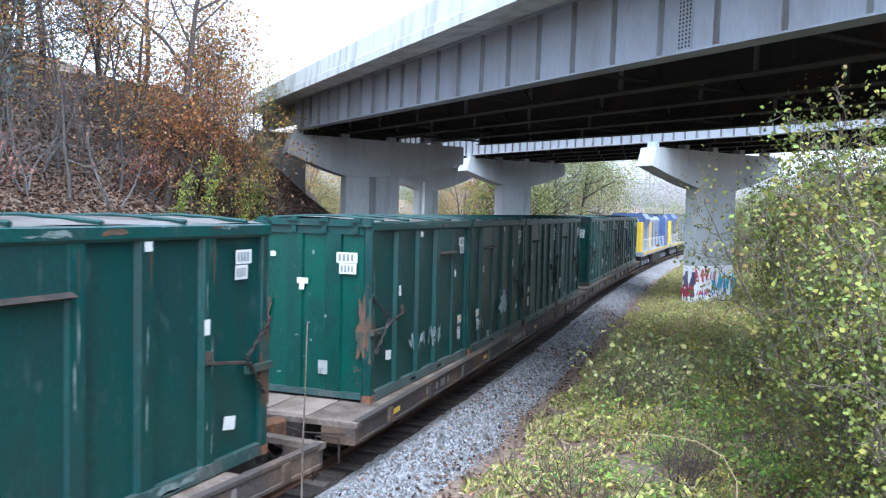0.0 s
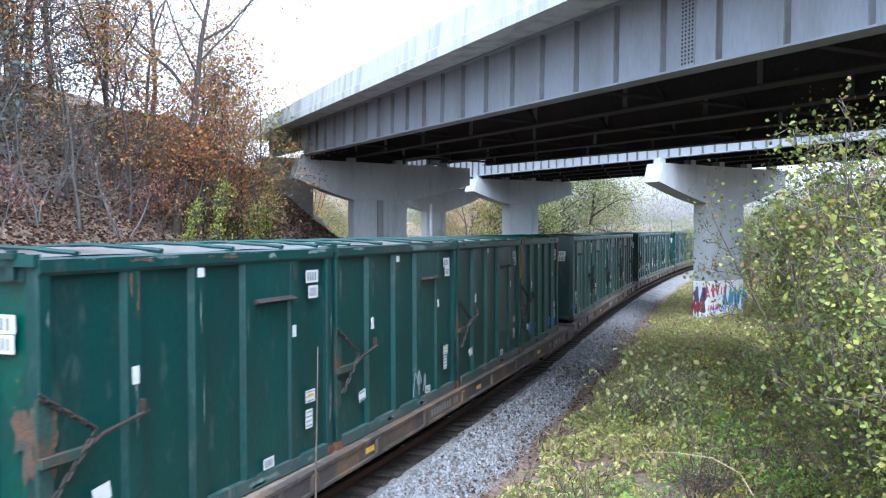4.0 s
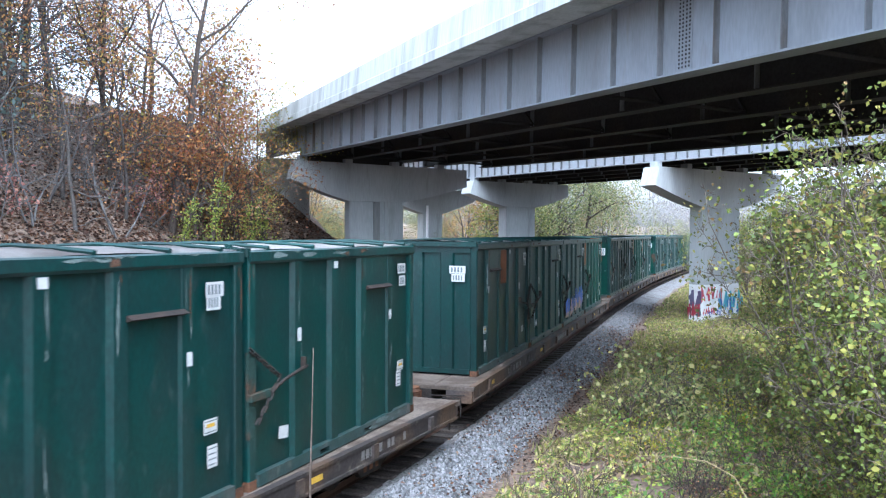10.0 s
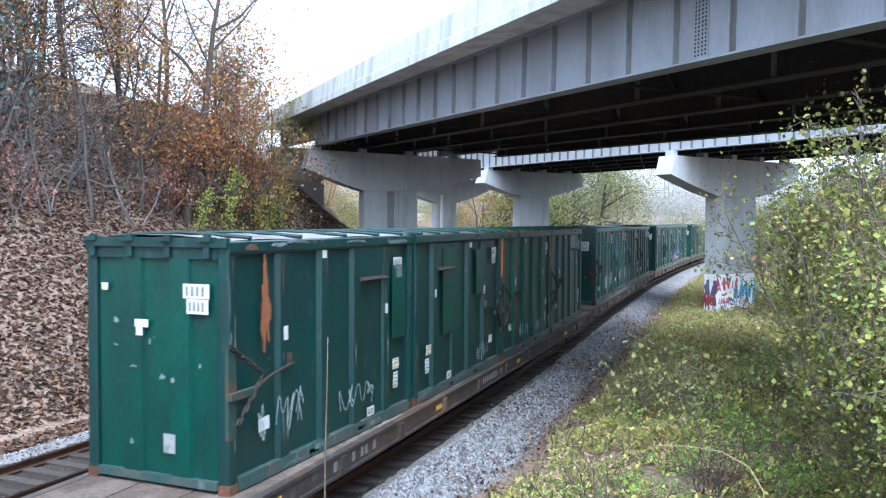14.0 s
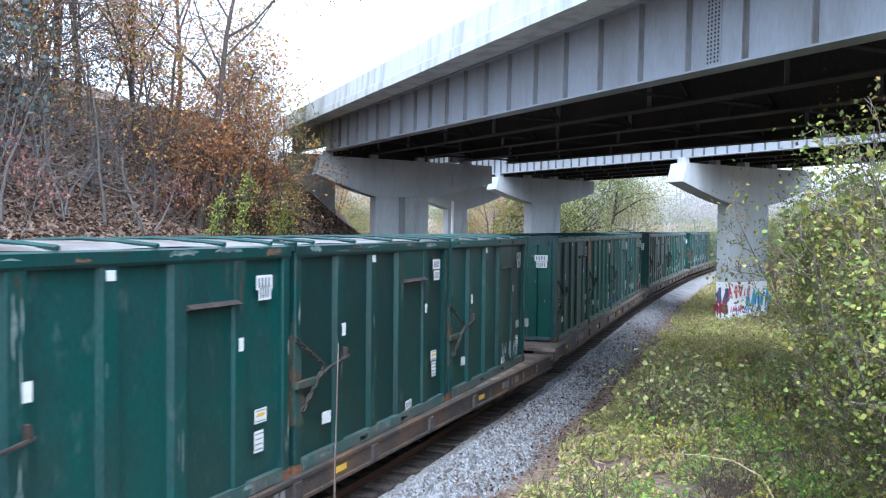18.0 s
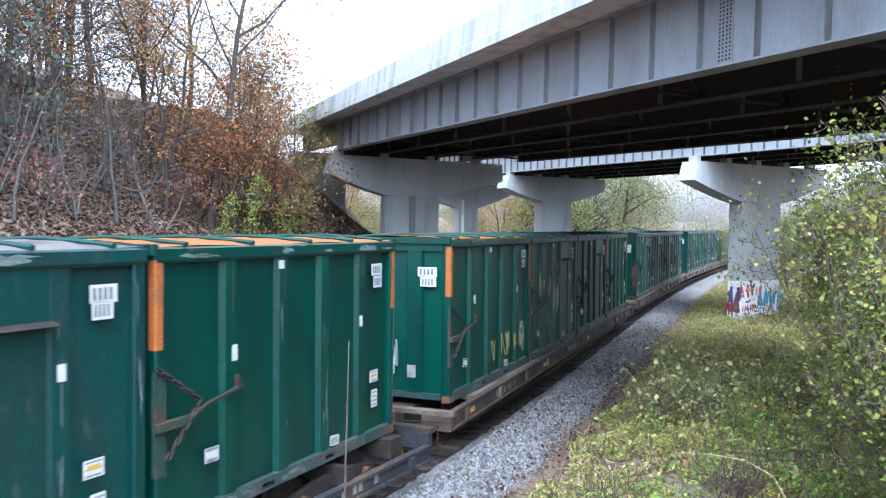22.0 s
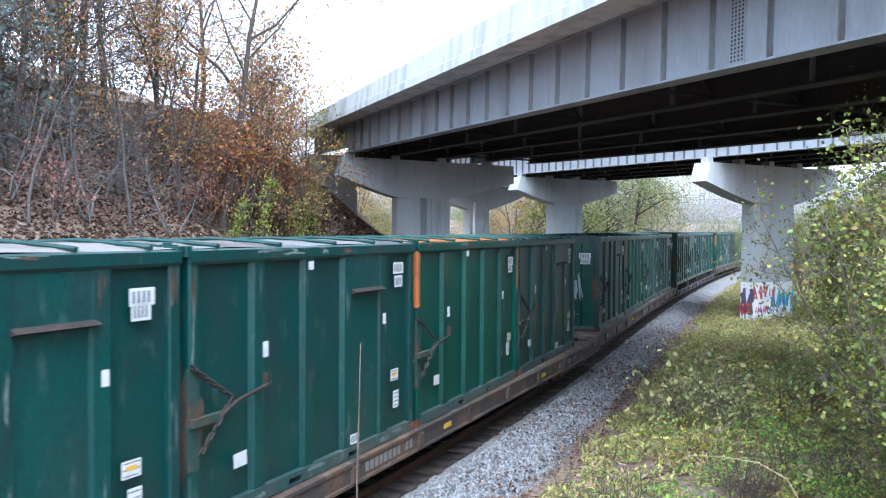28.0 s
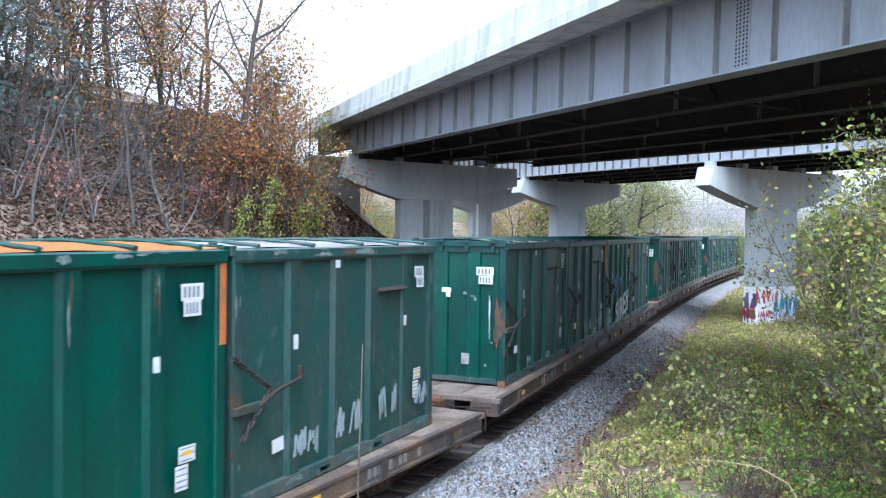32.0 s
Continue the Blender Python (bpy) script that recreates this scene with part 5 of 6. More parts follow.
        c1 = chain([(X1 + 0.03, -y1 - 0.03, 2.05), (X1 + 0.1, -y1 + 0.66, 1.56), (X1 + 0.04, -y1 + 0.15, 0.95)], 0.028)
        if sx == -1:
            for q in (lp, ba, c1):
                q.v = [(-x, y, z) for x, y, z in q.v]
                q.f = [f[::-1] for f in q.f]
        la = part("latch_bracket", lp, M_RUST_GREEN, c, "rust-stained latch bracket")
        part("latch_bar", ba, M_IRON, la)
        part("latch_chain", c1, M_IRON, la)
    return c


def sticker(parent, side, y, z, w, h, m=M_WHITE, lines=0, name="sticker", tilt=0.0, band=None):
    """A flat sheet glued on the camera's side ('side') or on an end ('door', 'closed'); y along, w wide."""
    sh = Shape().add([(-w / 2, 0, -h / 2), (w / 2, 0, -h / 2), (w / 2, 0, h / 2), (-w / 2, 0, h / 2), (-w / 2, 0.004, -h / 2), (w / 2, 0.004, -h / 2), (w / 2, 0.004, h / 2), (-w / 2, 0.004, h / 2)],
                     [(0, 1, 2, 3), (4, 7, 6, 5), (0, 4, 5, 1), (1, 5, 6, 2), (2, 6, 7, 3), (3, 7, 4, 0)])
    at = {"side": pose(X1 + 0.004, y, z, 0, tilt, 90), "far": pose(-X1 - 0.004, y, z, 0, tilt, -90), "door": pose(y, -CL / 2 - 0.008, z, 0, tilt, 0), "closed": pose(y, CL / 2 + 0.008, z, 0, tilt, 180)}[side]
    st = part(name, sh, m, parent, at=at)
    if band:
        part("band", Shape().box(-w * 0.3, -0.004, -h * 0.05, w * 0.3, -0.001, h * 0.2), band, st)
    if lines:
        ink = Shape()
        r = random.Random(int(y * 100 + z * 77))
        for i in range(lines):
            zz = h * (0.36 - 0.72 * i / max(1, lines - 1)) if lines > 1 else 0
            t = h * 0.66 if lines == 1 else (h * 0.2 if lines == 2 else h * 0.28 / lines)
            x = -w * 0.4
            while x < w * 0.36:
                k = w * (0.2 if lines == 1 else r.uniform(0.09, 0.16))
                ink.box(x, -0.003, zz - t / 2, min(x + k * (0.55 if lines == 1 else 0.72), w * 0.42), -0.001, zz + t / 2)
                x += k
        tagged(part("print", ink, M_INK, st), kind="stuff")
    return st


def blot(parent, side, y, z, w, h, m, seed, name="rust_patch"):
    """A ragged flat patch of rust or paint with small flecks round it."""
    r = random.Random(seed)
    sh = Shape()
    edge, mid = (X1 - 0.03, y) if side in ("door", "closed") else (CL / 2 - 0.01, y)
    mid = -mid if side in ("closed", "far") else mid
    lo, hi = -edge - mid, edge - mid

    def patch(cx, cz, w, h, n):
        p1, p2 = r.uniform(0, 6), r.uniform(0, 6)
        cx = min(max(cx, lo), hi)
        vs = [(cx, 0, cz)]
        for i in range(n):
            t = 2 * math.pi * i / n
            q = 0.72 + 0.16 * math.sin(3 * t + p1) + 0.12 * math.sin(7 * t + p2) + r.uniform(-0.14, 0.14)
            vs.append((min(max(cx + w / 2 * q * math.cos(t), lo), hi), 0, cz + h / 2 * q * math.sin(t)))
        sh.add(vs, [(0, 1 + i, 1 + (i + 1) % n) for i in range(n)])

    patch(0, 0, w, h, 44)
    for k in range(14):
        t, q = r.uniform(0, 6.28), r.uniform(0.85, 1.5)
        patch(w / 2 * q * math.cos(t), h / 2 * q * math.sin(t), w * r.uniform(0.03, 0.12), h * r.uniform(0.02, 0.1), 7)
    at = {"side": pose(X1 + 0.003, y, z, 0, 0, 90), "far": pose(-X1 - 0.003, y, z, 0, 0, -90), "door": pose(y, -CL / 2 - 0.006, z), "closed": pose(y, CL / 2 + 0.006, z, 0, 0, 180)}[side]
    return part(name, sh, m, parent, at=at)


def scratches(parent, side, m, seed, count, name, label, wide=0.02, tall=0.5, top=False):
    """Thin upright scrapes or rust runs on the ribs and corner posts of one side."""
    r = random.Random(seed)
    sh = Shape()
    stands = [-2.85, -1.585, -0.415, 0.665, 1.805, 2.85]
    for k in range(count):
        y = r.choice(stands) + r.uniform(-0.07, 0.07)
        h = tall * r.uniform(0.15, 1.0)
        z = CH - 0.25 - h / 2 if top else r.uniform(0.3 + h / 2, CH - 0.3 - h / 2)
        w = wide * r.uniform(0.4, 1.4)
        n = 7
        L, R = [], []
        for i in range(n):
            f = i / (n - 1)
            ww = w * (1 - abs(2 * f - 1) ** 2) * r.uniform(0.4, 1.1) + 0.002
            o = r.uniform(-0.3, 0.3) * w
            L.append((y + o - ww / 2, 0, z + h * (f - 0.5)))
            R.append((y + o + ww / 2, 0, z + h * (f - 0.5)))
        sh.add(L + R, [(i, n + i, n + i + 1, i + 1) for i in range(n - 1)])
    if side == "far":
        sh.v = [(-a, b, c) for a, b, c in sh.v]
        sh.f = [f[::-1] for f in sh.f]
    at = pose(X1 + 0.002, 0, 0, 0, 0, 90) if side == "side" else pose(-X1 - 0.002, 0, 0, 0, 0, -90)
    return tagged(part(name, sh, m, parent, at=at), label, kind="stuff")


def rail_wear(parent, side, m, seed, count, name, label, z0, z1, out, longest=0.7):
    """Ragged level patches where paint has worn off a rail."""
    r = random.Random(seed)
    sh = Shape()
    for k in range(count):
        y, w = r.uniform(-2.7, 2.4), r.uniform(0.08, longest)
        a = r.uniform(z0, z1)
        b = min(z1, a + r.uniform(0.01, 0.1))
        if b - a < 0.02:
            b = a + 0.02
        n = 6
        lo = [(y + w * i / (n - 1), 0, max(z0, a + r.uniform(-0.02, 0.02))) for i in range(n)]
        hi = [(y + w * i / (n - 1), 0, min(z1, b + r.uniform(-0.02, 0.02)) if 0 < i < n - 1 else (a + b) / 2) for i in range(n)]
        sh.add(lo + hi, [(i, i + 1, n + i + 1, n + i) for i in range(n - 1)])
    if side == "far":
        sh.v = [(-a, b, c) for a, b, c in sh.v]
        sh.f = [f[::-1] for f in sh.f]
    if side == "door_face":
        sh.v = [(a * 0.38, b, c) for a, b, c in sh.v]
    at = pose(0, -CL / 2 - 0.004, 0) if side == "door_face" else pose(X1 + out, 0, 0, 0, 0, 90) if side == "side" else pose(-X1 - out, 0, 0, 0, 0, -90)
    return tagged(part(name, sh, m, parent, at=at), label, kind="stuff")


def scrawl(parent, side, y, z, w, h, m, seed, strokes=5, thick=0.03, name="spray_tag"):
    """Unreadable sprayed strokes: flat ribbons a hair off the paint."""
    r = random.Random(seed)
    sh = Shape()
    for k in range(strokes):
        x = -w / 2 + w * (k + 0.5) / strokes
        px, pz = x + r.uniform(-0.2, 0.2) * w / strokes, r.uniform(-0.45, -0.2) * h
        pts = [(px, pz)]
        for j in range(4):
            px += r.uniform(-0.55, 0.65) * w / strokes
            pz = (r.uniform(0.15, 0.48) if j % 2 == 0 else r.uniform(-0.48, 0.0)) * h
            pts.append((px, pz))
        fine = []
        for i in range(len(pts) - 1):
            p0, p1, p2, p3 = pts[max(i - 1, 0)], pts[i], pts[i + 1], pts[min(i + 2, len(pts) - 1)]
            for q in range(6):
                t = q / 6
                fine.append(tuple(0.5 * (2 * p1[a] + (p2[a] - p0[a]) * t + (2 * p0[a] - 5 * p1[a] + 4 * p2[a] - p3[a]) * t * t + (3 * p1[a] - p0[a] - 3 * p2[a] + p3[a]) * t ** 3) for a in (0, 1)))
        vs, fs = [], []
        for i, (a, b) in enumerate(fine):
            a2, b2 = fine[min(i + 1, len(fine) - 1)]
            a0, b0 = fine[max(i - 1, 0)]
            dx, dz = a2 - a0, b2 - b0
            ln = math.hypot(dx, dz) or 1
            tk = thick * r.uniform(0.8, 1.2) / 2
            off = -0.0015 * (k % 3)
            vs += [(a - dz / ln * tk, off, b + dx / ln * tk), (a + dz / ln * tk, off, b - dx / ln * tk)]
            if i:
                fs.append((2 * i - 2, 2 * i - 1, 2 * i + 1, 2 * i))
        sh.add(vs, fs)
    at = {"side": pose(X1 + 0.006, y, z, 0, 0, 90), "far": pose(-X1 - 0.006, y, z, 0, 0, -90), "door": pose(y, -CL / 2 - 0.01, z), "closed": pose(y, CL / 2 + 0.01, z, 0, 0, 180)}[side]
    return tagged(part(name, sh, m, parent, "sprayed paint strokes", at=at), "sprayed paint strokes", kind="stuff")


def flatcar(skeleton=False, half=13.2, open_ends=False):
    c = thing("flatcar", "grimy railway flatcar with open frame" if skeleton else "grimy flat railway wagon with worn deck boards", "rail wagon", "wagons of the train")
    paint = M_SILL_DARK if skeleton else M_SILL
    if not skeleton:
        board = Shape().box(-0.45, 0, DECK_Z - 0.09, 0.45, 2.18, DECK_Z - 0.004, chamfer=0.01).mesh("deck_panel", M_DECK)
        n = 10 if open_ends else 12
        for i in range(n):
            for q in (-0.93, 0.0, 0.93):
                part("deck_panel", board, M_DECK, c, at=Matrix.Translation((q, (i - n / 2) * 2.19, 0)))
    sill = Shape()
    top, bot = DECK_Z - (0.0 if not skeleton else 0.32), DECK_Z - (0.36 if not skeleton else 0.62)
    for sx in (-1, 1):
        o = [(1.36, top - 0.05), (1.36, top + 0.004), (1.5, top + 0.004), (1.5, top - 0.05), (1.47, top - 0.06), (1.47, bot + 0.04), (1.5, bot + 0.03), (1.5, bot - 0.02), (1.36, bot - 0.02), (1.36, bot + 0.03), (1.4, bot + 0.04), (1.4, top - 0.06)]
        s = Shape().prism([(sx * x, z) for x, z in o][::-sx], -half, half)
        sl = part("side_sill", s, paint, c)
        for k in range(11 if sx == 1 else 0):
            y = -11.8 + k * 2.36
            part("stake_pocket", Shape().box(min(sx * 1.47, sx * 1.53), y - 0.09, bot + 0.04, max(sx * 1.47, sx * 1.53), y + 0.09, top - 0.06), paint, sl)
        if sx == 1:
            for y, w in ((-11.6, 0.35), (-5.2, 0.35), (1.1, 0.35), (7.4, 0.35)):
                part("reflector", Shape().box(1.472, y, bot + 0.12, 1.478, y + w, bot + 0.22), M_YELLOW, sl, "yellow reflector strip")
            ink = Shape()
            r = random.Random(5)
            for y0 in (-9.7, -2.0, 9.0):
                for q in range(11):
                    if r.random() < 0.85:
                        ink.box(1.471, y0 + q * 0.16, bot + 0.1, 1.474, y0 + q * 0.16 + 0.11, bot + 0.26)
            tagged(part("stencil", ink, M_GREY_LABEL if skeleton else M_STENCIL, sl, "white stencil marks"), "white stencil marks", kind="stuff")
    part("centre_sill", Shape().box(-0.35, -half + 0.2, 0.4, 0.35, half - 0.2, DECK_Z - 0.1), M_IRON, c)
    for k in range(9):
        y = -10 + k * 2.5
        part("cross_bearer", Shape().box(-1.4, y - 0.08, 0.5, 1.4, y + 0.08, DECK_Z - 0.1), M_IRON, c)
    if skeleton:
        for k in range(4):
            for e in (0.3, CL - 0.3):
                y = -11.89 + k * PITCH + e
                part("pedestal", Shape().box(-1.3, y - 0.2, DECK_Z - 0.33, 1.3, y + 0.2, DECK_Z - 0.004, chamfer=0.02), M_IRON, c)
    for sy in (-1, 1):
        ya, yb = sorted((sy * (half - 0.1), sy * (half + 0.12)))
        part("deck_lip", Shape().box(-1.5, ya, DECK_Z - 0.1, 1.5, yb, DECK_Z - 0.008, chamfer=0.01), paint if skeleton else M_DECK, c, "worn lip of the deck")
        for sx in (-1, 1):
            xa, xb = sorted((sx * 0.8, sx * 1.46))
            part("end_sill", Shape().box(xa, ya, DECK_Z - 0.4, xb, yb - 0.02, DECK_Z - 0.102, chamfer=0.02), paint, c)
        part("draft_box", Shape().box(-0.42, ya, DECK_Z - 0.42, 0.42, yb - 0.06, DECK_Z - 0.104), M_IRON, c)
        part("cut_lever", Shape().tube([(1.3, sy * (half + 0.16), DECK_Z - 0.2), (0.5, sy * (half + 0.2), DECK_Z - 0.24), (0.2, sy * (half + 0.3), DECK_Z - 0.14)], 0.015, 5), M_IRON, c)
        cp = Shape().box(-0.14, min(sy * (half + 0.12), sy * (half + 0.7)), 0.62, 0.14, max(sy * (half + 0.12), sy * (half + 0.7)), 0.86, chamfer=0.03)
        cp.box(-0.2, min(sy * (half + 0.55), sy * (half + 0.92)), 0.6, 0.2, max(sy * (half + 0.55), sy * (half + 0.92)), 0.9, chamfer=0.06)
        part("coupler", cp, M_RUST, c, "rusty knuckle coupler")
        gr = Shape().tube([(1.2, sy * (half + 0.2), 0.2), (1.2, sy * (half + 0.2), 0.62), (0.75, sy * (half + 0.2), 0.62), (0.75, sy * (half + 0.2), 0.2)], 0.02, 5)
        part("step_iron", gr, M_YELLOW if skeleton else M_IRON, c)
        part("air_hose", Shape().tube([(0.3, sy * (half + 0.15), 0.6), (0.34, sy * (half + 0.45), 0.3), (0.2, sy * (half + 0.75), 0.32)], 0.03, 6), M_IRON, c)
        # bogie
        b = part("bogie", Shape().box(-1.0, sy * 10 - 0.2, 0.3, 1.0, sy * 10 + 0.2, 0.55, chamfer=0.05), M_IRON, c)
        for sx in (-1, 1):
            o = [(-1.15, 0.42), (-0.9, 0.3), (-0.5, 0.26), (-0.35, 0.12), (0.35, 0.12), (0.5, 0.26), (0.9, 0.3), (1.15, 0.42), (1.15, 0.55), (0.45, 0.66), (-0.45, 0.66), (-1.15, 0.55)]
            s = Shape()
            n = len(o)
            vs = [(sx * 0.98, sy * 10 + a, z) for a, z in o] + [(sx * 1.1, sy * 10 + a, z) for a, z in o]
            s.add(vs, [tuple(range(n)), tuple(range(2 * n - 1, n - 1, -1))] + [((i + 1) % n, i, n + i, n + (i + 1) % n) for i in range(n)])
            part("side_frame", s, M_IRON, b)
            for a in (-0.88, 0.88):
                wv = [(sx * 0.66, sy * 10 + a, 0.42), (sx * 0.69, sy * 10 + a, 0.42), (sx * 0.71, sy * 10 + a, 0.42), (sx * 0.82, sy * 10 + a, 0.42)]
                part("wheel", Shape().tube(wv, [0.45, 0.45, 0.42, 0.41], 20), M_IRON, b)
                part("bearing_cap", Shape().tube([(sx * 1.08, sy * 10 + a, 0.45), (sx * 1.2, sy * 10 + a, 0.45)], 0.11, 8), M_RUST, b)
            for a in (-0.22, 0.0, 0.22):
                part("spring", Shape().tube([(sx * 1.06, sy * 10 + a, 0.2), (sx * 1.06, sy * 10 + a, 0.42)], 0.07, 8), M_RUST, b)
    return c


def locomotive():
    """Diesel locomotive seen from its rear three-quarter."""
    c = thing("locomotive", "blue and grey diesel locomotive with yellow ends", "locomotive", "locomotives of the train")
    part("frame", Shape().box(-1.5, -10.8, 1.15, 1.5, 10.8, 1.5, chamfer=0.05), M_LOCO_G, c)
    part("walkway_edge", Shape().box(1.5, -10.6, 1.3, 1.53, 10.6, 1.5).box(-1.53, -10.6, 1.3, -1.5, 10.6, 1.5), M_LOCO_Y, c, "yellow walkway edge")
    part("stripe", Shape().box(0.955, -3.2, 1.55, 0.985, -1.4, 4.05), M_LOCO_Y, c, "yellow side stripe")
    part("hood", Shape().prism([(-0.95, 1.5), (0.95, 1.5), (0.95, 4.1), (0.7, 4.4), (-0.7, 4.4), (-0.95, 4.1)], -10.2, 5.4), M_LOCO_G, c)
    part("hood_end", Shape().box(-1.35, -10.5, 1.5, 1.35, -9.95, 3.95, chamfer=0.12), M_LOCO_Y, c, "yellow end panel")
    part("radiator", Shape().prism([(-1.35, 3.5), (1.35, 3.5), (1.5, 4.2), (1.2, 4.65), (-1.2, 4.65), (-1.5, 4.2)], -9.9, -6.6), M_LOCO_B, c, "blue radiator wings")
    part("cab", Shape().prism([(-1.5, 1.5), (1.5, 1.5), (1.5, 4.2), (1.2, 4.6), (-1.2, 4.6), (-1.5, 4.2)], 5.4, 8.2), M_LOCO_B, c)
    part("nose", Shape().box(-0.9, 8.2, 1.5, 0.9, 10.2, 3.1, chamfer=0.15), M_LOCO_Y, c)
    for y in (5.9, 7.1):
        part("cab_window", Shape().box(1.49, y, 3.2, 1.512, y + 0.8, 3.9), M_INK, c)
    for k in range(14):
        part("hood_door", Shape().box(0.95, -6.4 + k * 0.82, 1.7, 0.97, -6.4 + k * 0.82 + 0.74, 3.9), M_LOCO_D if k % 3 == 1 else M_LOCO_G, c)
    part("cab_roof", Shape().box(-1.3, 5.3, 4.6, 1.3, 8.3, 4.66, chamfer=0.1), M_LOCO_D, c)
    part("equipment_cover", Shape().box(-1.2, -6.4, 4.3, 1.2, -2.0, 4.58, chamfer=0.1), M_LOCO_D, c)
    part("exhaust", Shape().box(-0.4, -1.0, 4.4, 0.4, 0.6, 4.7, chamfer=0.05), M_IRON, c)
    part("fuel_tank", Shape().box(-1.35, -3.2, 0.35, 1.35, 3.2, 1.15, chamfer=0.15), M_IRON, c)
    rail = Shape()
    for k in range(13):
        y = -10.4 + k * 1.25
        rail.tube([(1.48, y, 1.5), (1.48, y, 2.5)], 0.022, 4)
    rail.tube([(1.48, -10.4, 2.5), (1.48, 4.6, 2.5)], 0.022, 4)
    part("handrail", rail, M_WHITE, c)
    for sy in (-1, 1):
        b = part("bogie", Shape().box(-1.1, sy * 6.9 - 2.3, 0.45, 1.1, sy * 6.9 + 2.3, 1.1, chamfer=0.1), M_IRON, c)
        for a in (-1.8, 0, 1.8):
            for sx in (-1, 1):
                part("wheel", Shape().tube([(sx * 0.68, sy * 6.9 + a, 0.5), (sx * 0.82, sy * 6.9 + a, 0.5)], 0.5, 18), M_IRON, b)
                part("axle_box", Shape().box(min(sx * 1.1, sx * 1.25), sy * 6.9 + a - 0.2, 0.35, max(sx * 1.1, sx * 1.25), sy * 6.9 + a + 0.2, 0.7, chamfer=0.03), M_LOCO_G, b)
        part("coupler", Shape().box(-0.18, min(sy * 10.8, sy * 11.3), 0.6, 0.18, max(sy * 10.8, sy * 11.3), 0.95, chamfer=0.05), M_IRON, c)
    return c


# the train, wagon by wagon: four containers from the tail to the head of each.
# letter: N door end behind, R turned round, O with orange strips; figure: paint
WAGONS = {
    -1: "N0 N0 N1 N0", 0: "N0 R1 R1 R0", 1: "R3 R1 R1 R0", 2: "N0 N0 N0 O2", 3: "N1 N0 O2 N0", 4: "R1 N0 N3 O2", 5: "N0 N0 N1 N0", 6: "N1 R1 O2 N3",
    7: "N0 O2 N0 N0", 8: "N0 N0 N1 N0", 9: "O2 N3 N1 O2", 10: "N0 N0 N0 O2", 11: "N1 O2 N0 N0", 12: "N0 N0 O2 N0", 13: "N0 N0 O2 N3", 14: "N0 N0 O2 N3",
}
# distance by which each wagon's tail follows that of wagon 0
GAPS = [3.42, 3.36, 3.8, 4.08, 4.27, 3.93, 3.98, 3.97, 3.79, 2.57, 3.18, 4.04, 4.05, 4.08]
TAIL = {k: k * 23.78 + sum(GAPS[:k]) if k >= 0 else -27.6 for k in WAGONS}
PATTERN, PLAIN_CAR = {}, []


